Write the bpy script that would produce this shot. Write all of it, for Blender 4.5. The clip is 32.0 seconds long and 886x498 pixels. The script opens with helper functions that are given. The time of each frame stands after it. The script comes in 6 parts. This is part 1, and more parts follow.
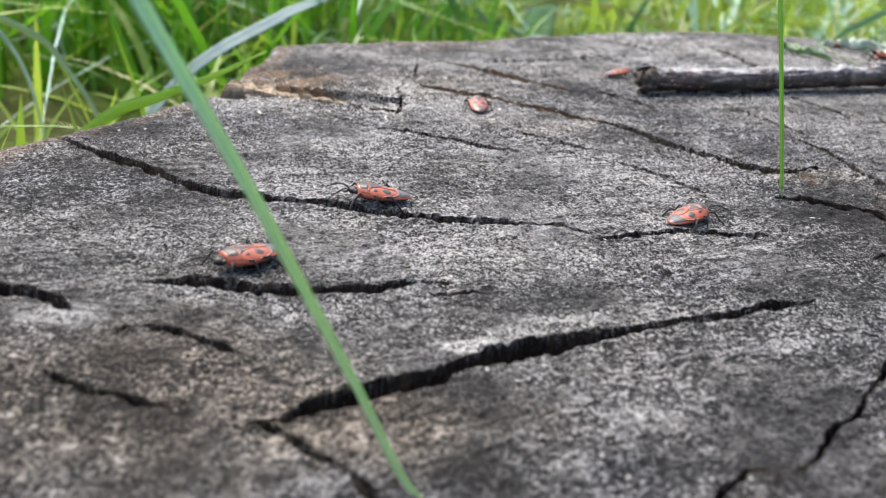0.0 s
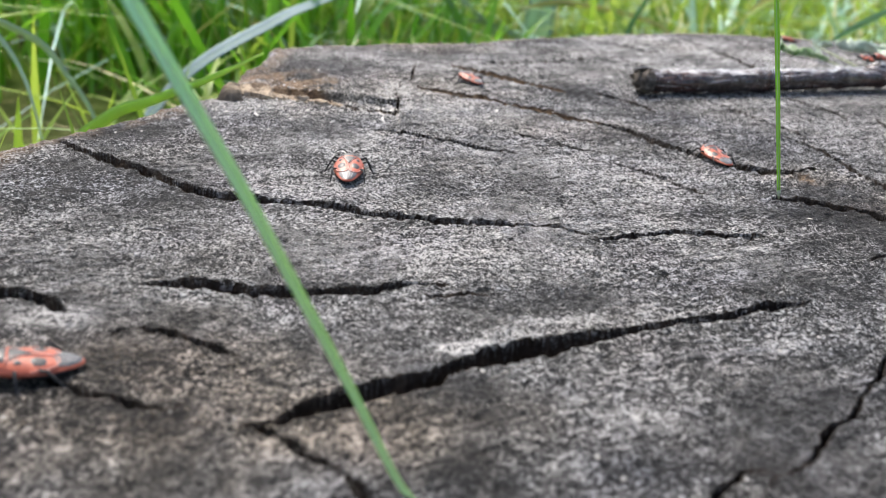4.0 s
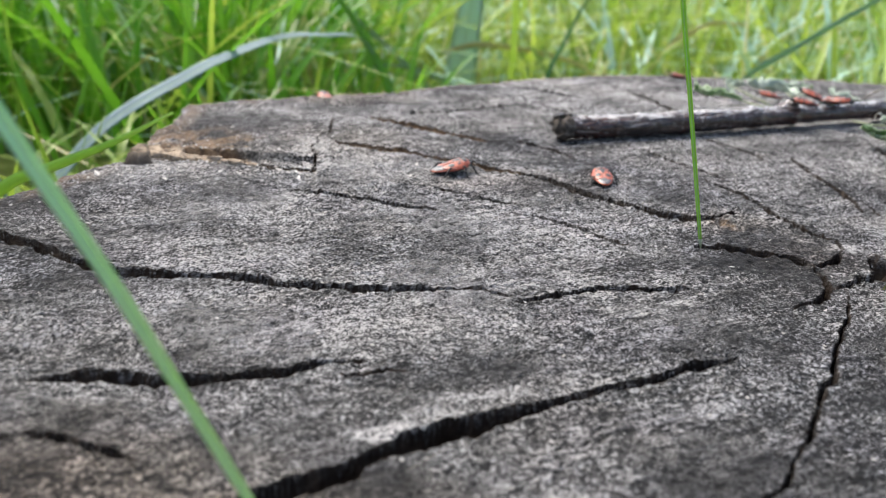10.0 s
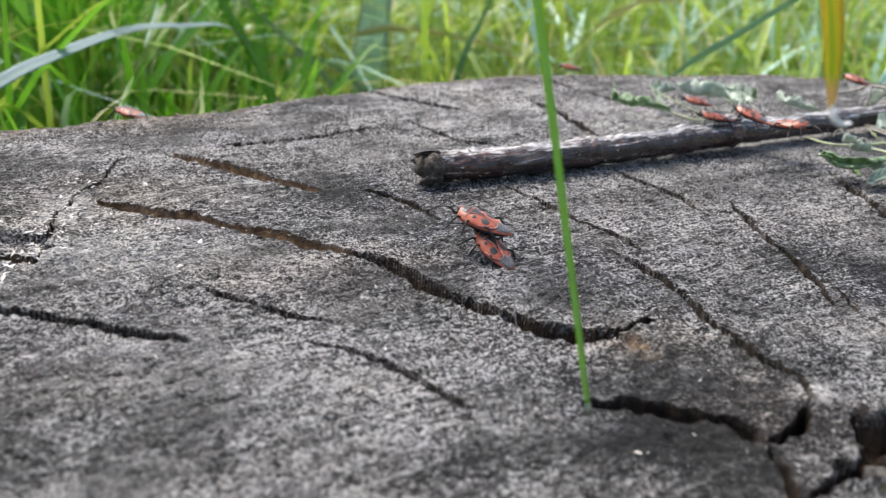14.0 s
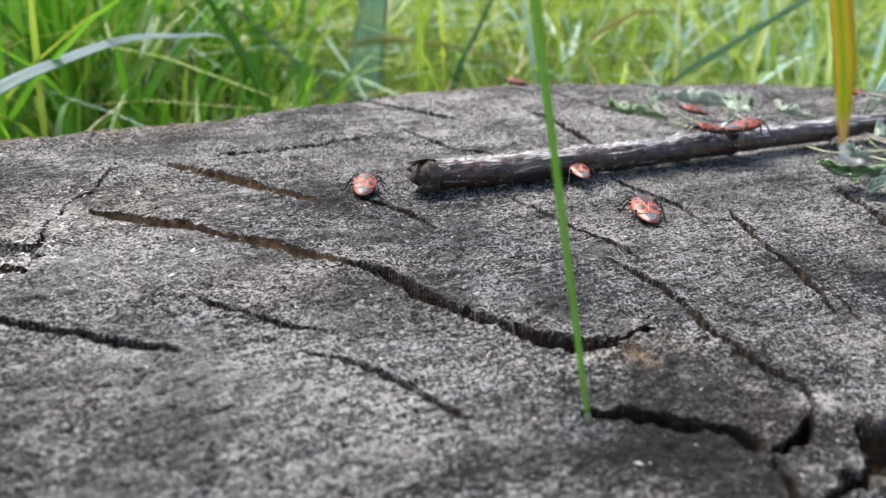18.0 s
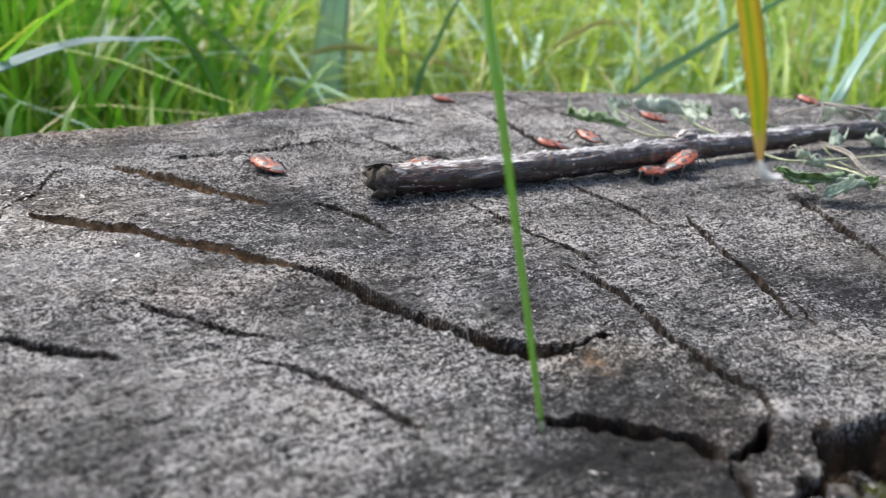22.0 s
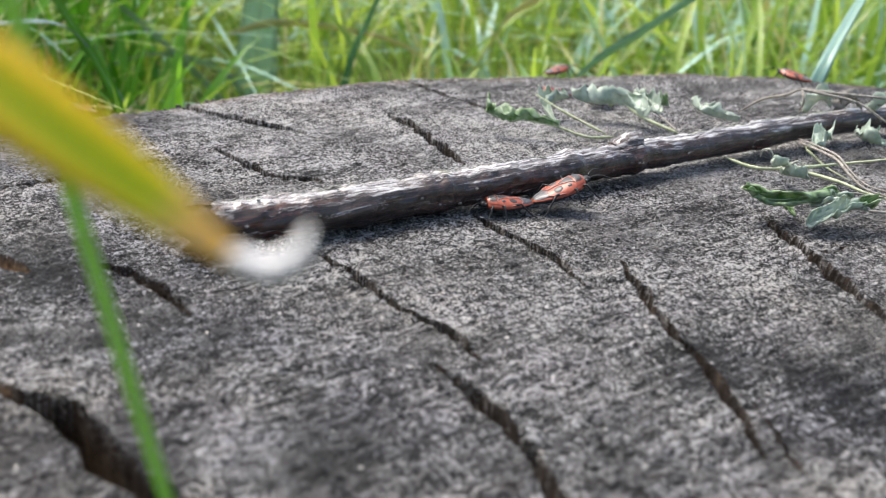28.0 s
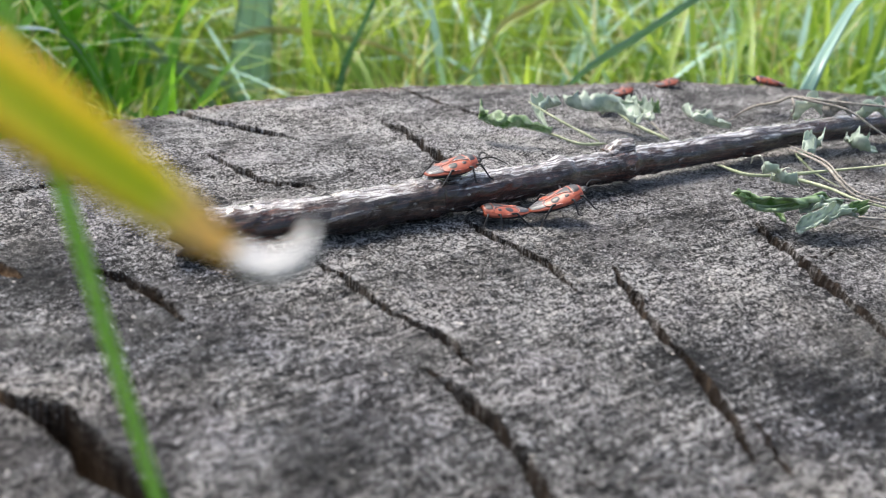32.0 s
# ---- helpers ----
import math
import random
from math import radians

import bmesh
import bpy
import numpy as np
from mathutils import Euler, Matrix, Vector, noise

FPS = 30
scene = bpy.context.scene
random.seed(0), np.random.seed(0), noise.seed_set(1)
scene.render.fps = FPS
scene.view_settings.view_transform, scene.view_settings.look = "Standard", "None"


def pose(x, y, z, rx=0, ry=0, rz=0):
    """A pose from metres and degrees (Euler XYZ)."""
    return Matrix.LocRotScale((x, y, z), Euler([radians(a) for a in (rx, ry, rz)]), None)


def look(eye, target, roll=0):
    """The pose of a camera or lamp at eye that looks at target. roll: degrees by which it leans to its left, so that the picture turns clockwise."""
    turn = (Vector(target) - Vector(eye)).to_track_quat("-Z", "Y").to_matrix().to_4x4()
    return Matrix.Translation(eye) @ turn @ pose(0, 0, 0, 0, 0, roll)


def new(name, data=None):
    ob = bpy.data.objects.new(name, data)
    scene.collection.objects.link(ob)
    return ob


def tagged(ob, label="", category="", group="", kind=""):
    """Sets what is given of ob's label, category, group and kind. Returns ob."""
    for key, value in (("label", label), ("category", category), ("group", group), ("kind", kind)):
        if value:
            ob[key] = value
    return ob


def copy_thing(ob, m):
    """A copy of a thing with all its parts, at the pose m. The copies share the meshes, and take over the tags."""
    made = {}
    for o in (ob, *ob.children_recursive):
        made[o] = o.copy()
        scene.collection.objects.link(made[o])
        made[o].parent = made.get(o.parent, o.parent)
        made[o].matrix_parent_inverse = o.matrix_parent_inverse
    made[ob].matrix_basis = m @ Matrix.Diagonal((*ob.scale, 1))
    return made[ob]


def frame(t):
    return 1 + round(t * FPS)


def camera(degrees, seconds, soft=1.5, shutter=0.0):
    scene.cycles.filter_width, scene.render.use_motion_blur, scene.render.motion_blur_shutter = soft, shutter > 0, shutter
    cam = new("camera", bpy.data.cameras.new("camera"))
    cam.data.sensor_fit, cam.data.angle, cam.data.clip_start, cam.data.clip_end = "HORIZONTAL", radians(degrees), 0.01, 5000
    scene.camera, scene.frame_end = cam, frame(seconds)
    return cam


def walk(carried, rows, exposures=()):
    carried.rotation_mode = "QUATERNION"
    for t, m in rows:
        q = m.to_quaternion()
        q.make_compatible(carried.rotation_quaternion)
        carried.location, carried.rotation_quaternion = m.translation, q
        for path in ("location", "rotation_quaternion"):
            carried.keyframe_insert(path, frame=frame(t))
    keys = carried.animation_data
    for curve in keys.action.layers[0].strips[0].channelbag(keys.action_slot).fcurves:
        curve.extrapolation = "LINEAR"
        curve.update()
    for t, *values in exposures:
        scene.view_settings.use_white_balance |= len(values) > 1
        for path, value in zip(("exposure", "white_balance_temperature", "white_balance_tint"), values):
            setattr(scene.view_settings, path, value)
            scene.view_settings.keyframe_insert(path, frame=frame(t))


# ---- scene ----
EXPOSURE, SKY, SUN = 1.12, 0.128, 2.0
# The camera is carried by hand, a few centimetres above the cut face of a stump.
cam = camera(55.44, 32.0, soft=1.0, shutter=0.5)
PATH = [
    (0, 0.00393, 0.00335, 0.05950, -5.639, -24.452, 4.326),
    (0.5, 0.00370, 0.00255, 0.05916, -5.746, -24.234, 4.438),
    (1, 0.00400, 0.00294, 0.05929, -5.986, -24.221, 4.388),
    (1.5, 0.00394, 0.00308, 0.05901, -5.947, -24.245, 4.409),
    (2, 0.00356, 0.00193, 0.05923, -5.544, -24.251, 4.355),
    (2.5, 0.00355, 0.00198, 0.05908, -5.519, -24.363, 4.383),
    (3, 0.00378, 0.00170, 0.05924, -5.350, -24.454, 4.363),
    (3.5, 0.00423, 0.00253, 0.05940, -5.599, -24.369, 4.282),
    (5.5, 0.00467, 0.00417, 0.05927, -5.768, -24.239, 4.159),
    (6, 0.00456, 0.00413, 0.05907, -6.026, -24.154, 4.212),
    (6.5, 0.00498, 0.00487, 0.05935, -6.055, -24.172, 4.105),
    (7, 0.00546, 0.00539, 0.05955, -6.507, -23.961, 4.019),
    (7.5, 0.00575, 0.00587, 0.05973, -6.754, -23.768, 3.882),
    (8, 0.00586, 0.00630, 0.05979, -6.971, -23.258, 3.908),
    (8.5, 0.00573, 0.00607, 0.05978, -6.673, -23.181, 3.853),
    (9, 0.00601, 0.00595, 0.06048, -6.924, -23.087, 3.786),
    (9.5, 0.00715, 0.00714, 0.06172, -8.140, -22.282, 3.560),
    (10, 0.00819, 0.01051, 0.06200, -10.189, -21.505, 3.410),
    (10.5, 0.00922, 0.01310, 0.06187, -11.604, -21.084, 3.392),
    (11, 0.01074, 0.01650, 0.06173, -13.030, -21.247, 3.463),
    (11.5, 0.01099, 0.01828, 0.06126, -13.122, -21.535, 3.620),
    (12, 0.01402, 0.02822, 0.06460, -14.064, -22.845, 3.915),
    (12.5, 0.02643, 0.04376, 0.06777, -13.014, -23.392, 3.791),
    (13, 0.04188, 0.05955, 0.06888, -12.592, -23.071, 3.540),
    (13.5, 0.04721, 0.07128, 0.06390, -14.058, -22.937, 4.001),
    (14, 0.04790, 0.07752, 0.06220, -13.864, -23.186, 3.168),
    (14.5, 0.04750, 0.07845, 0.06153, -13.228, -23.819, 2.973),
    (16.5, 0.04749, 0.07817, 0.06101, -13.417, -23.117, 2.795),
    (17, 0.04806, 0.07822, 0.06107, -13.453, -23.096, 2.820),
    (17.5, 0.04851, 0.07888, 0.06107, -13.847, -22.822, 2.901),
    (18, 0.04835, 0.07903, 0.06086, -14.077, -22.367, 3.106),
    (18.5, 0.04922, 0.07960, 0.06043, -15.280, -21.542, 3.428),
    (19, 0.04974, 0.07963, 0.06010, -16.005, -21.513, 3.667),
    (19.5, 0.04955, 0.07943, 0.05994, -15.737, -21.520, 3.701),
    (20, 0.04957, 0.07971, 0.05971, -15.656, -21.474, 3.786),
    (20.5, 0.04955, 0.08047, 0.05923, -15.516, -21.529, 3.833),
    (21, 0.04958, 0.08044, 0.05892, -15.739, -21.528, 3.944),
    (21.5, 0.04943, 0.08050, 0.05878, -15.935, -21.580, 3.990),
    (22, 0.05070, 0.08147, 0.05884, -16.689, -21.532, 4.181),
    (22.5, 0.05201, 0.08305, 0.05834, -17.792, -21.701, 4.422),
    (23, 0.05224, 0.08394, 0.05825, -18.115, -22.006, 4.547),
    (23.5, 0.05388, 0.08664, 0.06011, -18.291, -21.965, 4.345),
    (24, 0.06060, 0.09395, 0.06021, -19.624, -21.884, 4.528),
    (24.5, 0.06520, 0.09910, 0.06011, -19.230, -22.118, 4.511),
    (25, 0.07230, 0.10505, 0.05906, -19.101, -22.016, 4.413),
    (25.5, 0.07995, 0.11382, 0.05673, -19.254, -22.230, 4.507),
    (27.5, 0.08579, 0.12743, 0.05590, -17.792, -23.766, 3.161),
    (28, 0.08632, 0.12686, 0.05598, -18.115, -23.530, 3.127),
    (28.5, 0.08692, 0.12766, 0.05579, -18.496, -23.454, 3.123),
    (29, 0.08716, 0.12743, 0.05578, -18.713, -23.611, 3.101),
    (29.5, 0.08688, 0.12712, 0.05583, -18.722, -23.417, 3.165),
    (30, 0.08687, 0.12712, 0.05582, -18.722, -23.295, 3.170),
    (30.5, 0.08621, 0.12559, 0.05636, -18.324, -23.193, 3.187),
    (31, 0.08650, 0.12616, 0.05611, -18.272, -23.222, 3.154),
    (31.5, 0.08652, 0.12583, 0.05620, -18.555, -23.065, 3.236),
    (32, 0.08637, 0.12620, 0.05591, -18.546, -22.997, 3.308),
]
walk(cam, [(t, pose(x, y, z, 90 + pitch, 0, yaw) @ pose(0, 0, 0, 0, 0, roll)) for t, x, y, z, yaw, pitch, roll in PATH],
     exposures=[(0.0, EXPOSURE + 0.09), (9.0, EXPOSURE + 0.03), (11.0, EXPOSURE - 0.09), (20.0, EXPOSURE - 0.13), (32.0, EXPOSURE - 0.09)])
cam.data.dof.use_dof = True
cam.data.dof.focus_distance = 0.163
cam.data.dof.aperture_fstop = 24.0

# ---- light: a bright, softly overcast sky over a garden ----
world = bpy.data.worlds.new("sky")
scene.world = world
world.use_nodes = True
wn = world.node_tree.nodes
sky = wn.new("ShaderNodeTexSky")
sky.sky_type, sky.sun_disc = "NISHITA", False
sky.sun_elevation, sky.sun_rotation = radians(58), radians(-25)
sky.air_density, sky.dust_density, sky.ozone_density = 1.0, 5.0, 1.0
wn["Background"].inputs["Strength"].default_value = SKY
world.node_tree.links.new(sky.outputs["Color"], wn["Background"].inputs["Color"])
sun_data = bpy.data.lights.new("sun", "SUN")
sun_data.energy, sun_data.angle, sun_data.color = SUN, radians(25), (1.0, 0.96, 0.9)
sun = new("sun", sun_data)
sun.matrix_world = look((-1.0, 2.2, 4.0), (0.1, 0.2, 0.0))


# ---- materials ----
class Net:
    """A small helper to write node materials."""

    def __init__(self, name):
        self.mat = bpy.data.materials.new(name)
        self.mat.use_nodes = True
        self.nodes, self.links = self.mat.node_tree.nodes, self.mat.node_tree.links
        self.bsdf = self.nodes["Principled BSDF"]
        self.coord = self.nodes.new("ShaderNodeTexCoord").outputs["Object"]

    def put(self, socket, value):
        if isinstance(value, bpy.types.NodeSocket):
            self.links.new(value, socket)
        elif value is not None:
            socket.default_value = value

    def noise(self, scale, detail=4.0, rough=0.6, stretch=None, warp=0.0, turn=0.0):
        n = self.nodes.new("ShaderNodeTexNoise")
        n.inputs["Scale"].default_value, n.inputs["Detail"].default_value = scale, detail
        n.inputs["Roughness"].default_value, n.inputs["Distortion"].default_value = rough, warp
        source = self.coord
        if turn:
            m = self.nodes.new("ShaderNodeMapping")
            m.inputs["Rotation"].default_value = (0, 0, radians(turn))
            self.links.new(source, m.inputs["Vector"])
            source = m.outputs["Vector"]
        if stretch:
            m = self.nodes.new("ShaderNodeMapping")
            m.inputs["Scale"].default_value = stretch
            self.links.new(source, m.inputs["Vector"])
            source = m.outputs["Vector"]
        self.links.new(source, n.inputs["Vector"])
        return n.outputs["Fac"]

    def cells(self, scale):
        n = self.nodes.new("ShaderNodeTexVoronoi")
        n.inputs["Scale"].default_value = scale
        self.links.new(self.coord, n.inputs["Vector"])
        return n.outputs["Distance"]

    def attr(self, name):
        n = self.nodes.new("ShaderNodeAttribute")
        n.attribute_name = name
        return n.outputs["Fac"]

    def ramp(self, fac, stops):
        n = self.nodes.new("ShaderNodeValToRGB")
        e = n.color_ramp.elements
        while len(e) < len(stops):
            e.new(0.5)
        for el, (at, col) in zip(e, stops):
            el.position = at
            el.color = (*col, 1) if isinstance(col, tuple) else (col, col, col, 1)
        self.put(n.inputs["Fac"], fac)
        return n.outputs["Color"]

    def mix(self, fac, a, b, how="MIX"):
        n = self.nodes.new("ShaderNodeMix")
        n.data_type, n.blend_type = "RGBA", how
        self.put(n.inputs[0], fac)
        for s, v in ((n.inputs[6], a), (n.inputs[7], b)):
            self.put(s, (*v, 1) if isinstance(v, tuple) else v)
        return n.outputs[2]

    def math(self, how, a, b=0.0, c=0.0):
        n = self.nodes.new("ShaderNodeMath")
        n.operation = how
        for s, v in zip(n.inputs, (a, b, c)):
            self.put(s, v)
        return n.outputs[0]

    def bump(self, height, strength, distance):
        n = self.nodes.new("ShaderNodeBump")
        n.inputs["Strength"].default_value, n.inputs["Distance"].default_value = strength, distance
        self.links.new(height, n.inputs["Height"])
        self.links.new(n.outputs["Normal"], self.bsdf.inputs["Normal"])

    def done(self, color, rough=0.8, spec=0.5, metal=0.0):
        self.put(self.bsdf.inputs["Base Color"], (*color, 1) if isinstance(color, tuple) else color)
        self.put(self.bsdf.inputs["Roughness"], rough)
        self.put(self.bsdf.inputs["Specular IOR Level"], spec)
        self.put(self.bsdf.inputs["Metallic"], metal)
        return self.mat


def wood_top_material():
    n = Net("weathered_end_grain")
    fine = n.noise(1700, 5, 0.78, None, 0.3)
    grain = n.noise(560, 4, 0.65, (0.8, 1.2, 1.0), 0.4)
    pits = n.noise(330, 3, 0.55, None, 0.6)
    patch = n.noise(85, 5, 0.62)
    streak = n.noise(150, 5, 0.62, (0.22, 1.0, 1.0), 0.5, -15)
    broad = n.noise(24, 4, 0.6)
    saw = n.noise(1100, 3, 0.55, (0.035, 1.0, 1.0), 0.15, -17)

    def swing(value, gain):
        return n.math("MULTIPLY", n.math("SUBTRACT", value, 0.5), gain)

    rough_spots = n.ramp(n.noise(42, 4, 0.6), [(0.38, 0.34), (0.60, 1.28)])
    sawn = n.ramp(n.noise(22, 3, 0.5), [(0.44, 0.0), (0.58, 1.0)])
    tone = n.math("ADD", 0.446, n.math("MULTIPLY", swing(fine, 4.2), rough_spots))
    tone = n.math("ADD", tone, n.math("MULTIPLY", swing(grain, 1.35), rough_spots))
    tone = n.math("ADD", tone, swing(pits, 0.55))
    tone = n.math("ADD", tone, n.math("MULTIPLY", swing(saw, 1.15), sawn))
    tone = n.math("ADD", tone, swing(streak, 0.62))
    tone = n.math("ADD", tone, swing(patch, 0.72))
    tone = n.math("ADD", tone, swing(broad, 0.6))
    tone = n.math("SUBTRACT", tone, n.math("MULTIPLY", n.attr("stain_shade"), 0.30))
    tone = n.math("ADD", tone, n.math("MULTIPLY", n.attr("bleach_light"), 0.20))
    holes = n.math("MULTIPLY", n.ramp(n.noise(760, 3, 0.6, (0.6, 1.2, 1.0), 0.5, -15), [(0.37, 1.0), (0.44, 0.0)]), n.ramp(n.noise(50, 3, 0.6), [(0.40, 0.25), (0.60, 1.0)]))
    tone = n.math("SUBTRACT", tone, n.math("MULTIPLY", holes, 0.38))
    col = n.ramp(tone, [(0.10, (0.014, 0.014, 0.0135)), (0.30, (0.055, 0.054, 0.051)), (0.48, (0.155, 0.152, 0.146)), (0.68, (0.30, 0.296, 0.287)), (0.92, (0.58, 0.572, 0.555))])
    tint = n.noise(32, 3, 0.5, None, 0.5)
    col = n.mix(n.math("MULTIPLY", n.ramp(tint, [(0.5, 0.0), (0.72, 1.0)]), 0.22), col, n.mix(1.0, col, (1.0, 0.90, 0.78), "MULTIPLY"))
    cool = n.noise(60, 3, 0.5, None, 0.5)
    col = n.mix(n.math("MULTIPLY", n.ramp(cool, [(0.48, 0.0), (0.70, 1.0)]), 0.5), col, n.mix(1.0, col, (0.95, 0.92, 1.0), "MULTIPLY"))
    col = n.mix(n.math("MULTIPLY", n.attr("brown"), 0.8), col, n.mix(1.0, col, (1.0, 0.84, 0.66), "MULTIPLY"))
    col = n.mix(n.math("MULTIPLY", n.attr("stain_shade"), 0.85), col, n.mix(1.0, col, (0.86, 0.90, 1.0), "MULTIPLY"))
    rot = n.ramp(n.noise(420, 4, 0.7), [(0.3, (0.09, 0.050, 0.028)), (0.55, (0.33, 0.22, 0.13)), (0.75, (0.60, 0.46, 0.31))])
    # brown inner wood taken near black, which paints the cracks' shade
    crack_shade = n.ramp(n.noise(380, 4, 0.7, (1.0, 1.0, 0.4)), [(0.3, (0.011, 0.009, 0.008)), (0.55, (0.036, 0.028, 0.023)), (0.75, (0.12, 0.092, 0.072))])
    col = n.mix(n.attr("inner"), col, crack_shade)
    col = n.mix(n.attr("rot"), col, rot)
    chalk = n.math("MULTIPLY", n.attr("chalk"), n.ramp(n.noise(1100, 5, 0.75), [(0.44, 0.0), (0.56, 1.0)]))
    col = n.mix(n.math("MULTIPLY", chalk, n.math("SUBTRACT", 1.0, n.attr("inner"))), col, (0.70, 0.69, 0.67))
    speck = n.math("MULTIPLY", n.ramp(n.cells(330), [(0.08, 1.0), (0.14, 0.0)]), n.ramp(n.noise(45, 2), [(0.52, 0.0), (0.62, 1.0)]))
    col = n.mix(speck, col, (0.62, 0.60, 0.56))
    relief = n.math("ADD", n.math("SUBTRACT", n.math("MULTIPLY", fine, 0.9), n.math("MULTIPLY", holes, 0.25)), n.math("MULTIPLY", grain, 0.9))
    relief = n.math("ADD", relief, n.math("ADD", n.math("MULTIPLY", n.math("MULTIPLY", saw, sawn), 0.5), n.math("MULTIPLY", streak, 0.35)))
    n.bump(relief, 1.0, 0.0012)
    return n.done(col, n.ramp(patch, [(0.3, 0.6), (0.7, 0.88)]), n.math("SUBTRACT", 0.24, n.math("MULTIPLY", n.attr("inner"), 0.22)))


def bark_material():
    n = Net("grey_bark")
    a, b = n.noise(240, 5, 0.7, (1.0, 1.0, 0.35)), n.noise(40, 3)
    col = n.ramp(n.math("ADD", n.math("MULTIPLY", a, 0.7), n.math("MULTIPLY", b, 0.3)), [(0.3, (0.03, 0.024, 0.018)), (0.55, (0.13, 0.105, 0.08)), (0.75, (0.27, 0.23, 0.18))])
    n.bump(a, 0.8, 0.002)
    return n.done(col, 0.9, 0.2)


def twig_material():
    n = Net("dark_wet_peeling_twig_bark")
    along = n.noise(1500, 5, 0.72, (0.06, 1.0, 1.0), 0.1, -15)
    flake = n.noise(700, 6, 0.72, (0.10, 1.0, 1.0), 0.7, -15)
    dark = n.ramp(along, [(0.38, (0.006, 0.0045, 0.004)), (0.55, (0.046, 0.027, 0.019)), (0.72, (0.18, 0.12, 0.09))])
    # silver serves for peeled bark and for a painted highlight along the top
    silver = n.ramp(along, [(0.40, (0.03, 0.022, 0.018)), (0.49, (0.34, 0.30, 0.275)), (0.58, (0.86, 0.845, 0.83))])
    worn_glint = n.math("ADD", n.math("MULTIPLY", n.attr("peel_glint"), 0.55), n.math("MULTIPLY", n.math("SUBTRACT", flake, 0.5), 1.9))
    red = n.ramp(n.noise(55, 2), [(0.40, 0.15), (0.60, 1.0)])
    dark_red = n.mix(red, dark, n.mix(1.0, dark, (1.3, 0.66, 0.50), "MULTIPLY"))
    col = n.mix(n.ramp(worn_glint, [(0.17, 0.0), (0.36, 1.0)]), dark_red, silver)
    n.bump(n.math("ADD", along, n.math("MULTIPLY", flake, 1.5)), 0.85, 0.0009)
    n.bsdf.inputs["Coat Weight"].default_value = 1.0
    n.bsdf.inputs["Coat Roughness"].default_value = 0.12
    return n.done(col, 0.4, 0.35)


def wood_fibre_material():
    """Loose fibres of the weathered face, each of its own grey, darker on the stained wood and in its painted shade."""
    n = Net("weathered_wood_fibre")
    geo = n.nodes.new("ShaderNodeNewGeometry")
    tone = n.math("SUBTRACT", geo.outputs["Random Per Island"], n.math("MULTIPLY", n.attr("stain_shade"), 0.62))
    tone = n.math("ADD", tone, n.math("ADD", n.math("MULTIPLY", n.attr("bleach_light"), 0.15), n.math("MULTIPLY", n.attr("chalk"), 0.8)))
    col = n.ramp(tone, [(0.0, (0.05, 0.0495, 0.048)), (0.40, (0.14, 0.138, 0.132)), (0.78, (0.30, 0.296, 0.285)), (1.0, (0.60, 0.59, 0.57))])
    col = n.mix(n.attr("brown"), col, n.mix(1.0, col, (1.0, 0.84, 0.64), "MULTIPLY"))
    return n.done(col, 0.85, 0.15)


def pith_material():
    n = Net("broken_wood_end")
    g = n.noise(700, 4, 0.7)
    n.bump(g, 0.8, 0.0006)
    return n.done(n.ramp(g, [(0.3, (0.02, 0.016, 0.013)), (0.55, (0.10, 0.085, 0.07)), (0.75, (0.25, 0.22, 0.19))]), 0.9, 0.2)


def leaf_material(name, dark, light, veins=300.0, gloss=0.42, through_light=0.35, blotch=0.0, sky_sheen=None, shine=0.5):
    """Thin green tissue: reflects and lets light through, each blade a little different."""
    n = Net(name)
    geo = n.nodes.new("ShaderNodeNewGeometry")
    fibre = n.noise(veins, 4, 0.6, (1.0, 1.0, 0.08))
    tone = n.math("ADD", n.math("MULTIPLY", geo.outputs["Random Per Island"], 0.75), n.math("MULTIPLY", fibre, 0.3))
    if blotch:
        tone = n.math("ADD", tone, n.math("MULTIPLY", n.math("SUBTRACT", n.noise(330, 4, 0.6), 0.5), blotch))
    col = n.ramp(tone, [(0.05, dark), (0.85, light)])
    # blue gloss of the sky painted into the colour, stronger with height
    if sky_sheen:
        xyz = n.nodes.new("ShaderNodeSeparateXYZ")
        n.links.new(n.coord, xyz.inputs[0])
        place = n.math("DIVIDE", n.math("SUBTRACT", xyz.outputs["Z"], sky_sheen[1]), sky_sheen[2] - sky_sheen[1])
        col = n.mix(n.ramp(place, [(0.0, 0.0), (1.0, 0.85)]), col, sky_sheen[0])
    n.bump(fibre, 0.25, 0.0005)
    n.done(col, gloss, shine)
    tr = n.nodes.new("ShaderNodeBsdfTranslucent")
    n.links.new(n.mix(1.0, col, (1.0, 1.0, 0.55), "MULTIPLY"), tr.inputs["Color"])
    mixer = n.nodes.new("ShaderNodeMixShader")
    mixer.inputs[0].default_value = through_light
    n.links.new(n.bsdf.outputs[0], mixer.inputs[1])
    n.links.new(tr.outputs[0], mixer.inputs[2])
    n.links.new(mixer.outputs[0], n.nodes["Material Output"].inputs["Surface"])
    return n.mat


def plain(name, a, b, scale, rough, spec=0.5, bump=0.3, depth=0.0002):
    """A surface of two close tones with fine relief."""
    n = Net(name)
    g = n.noise(scale, 4, 0.65)
    n.bump(g, bump, depth)
    return n.done(n.ramp(g, [(0.3, a), (0.7, b)]), rough, spec)


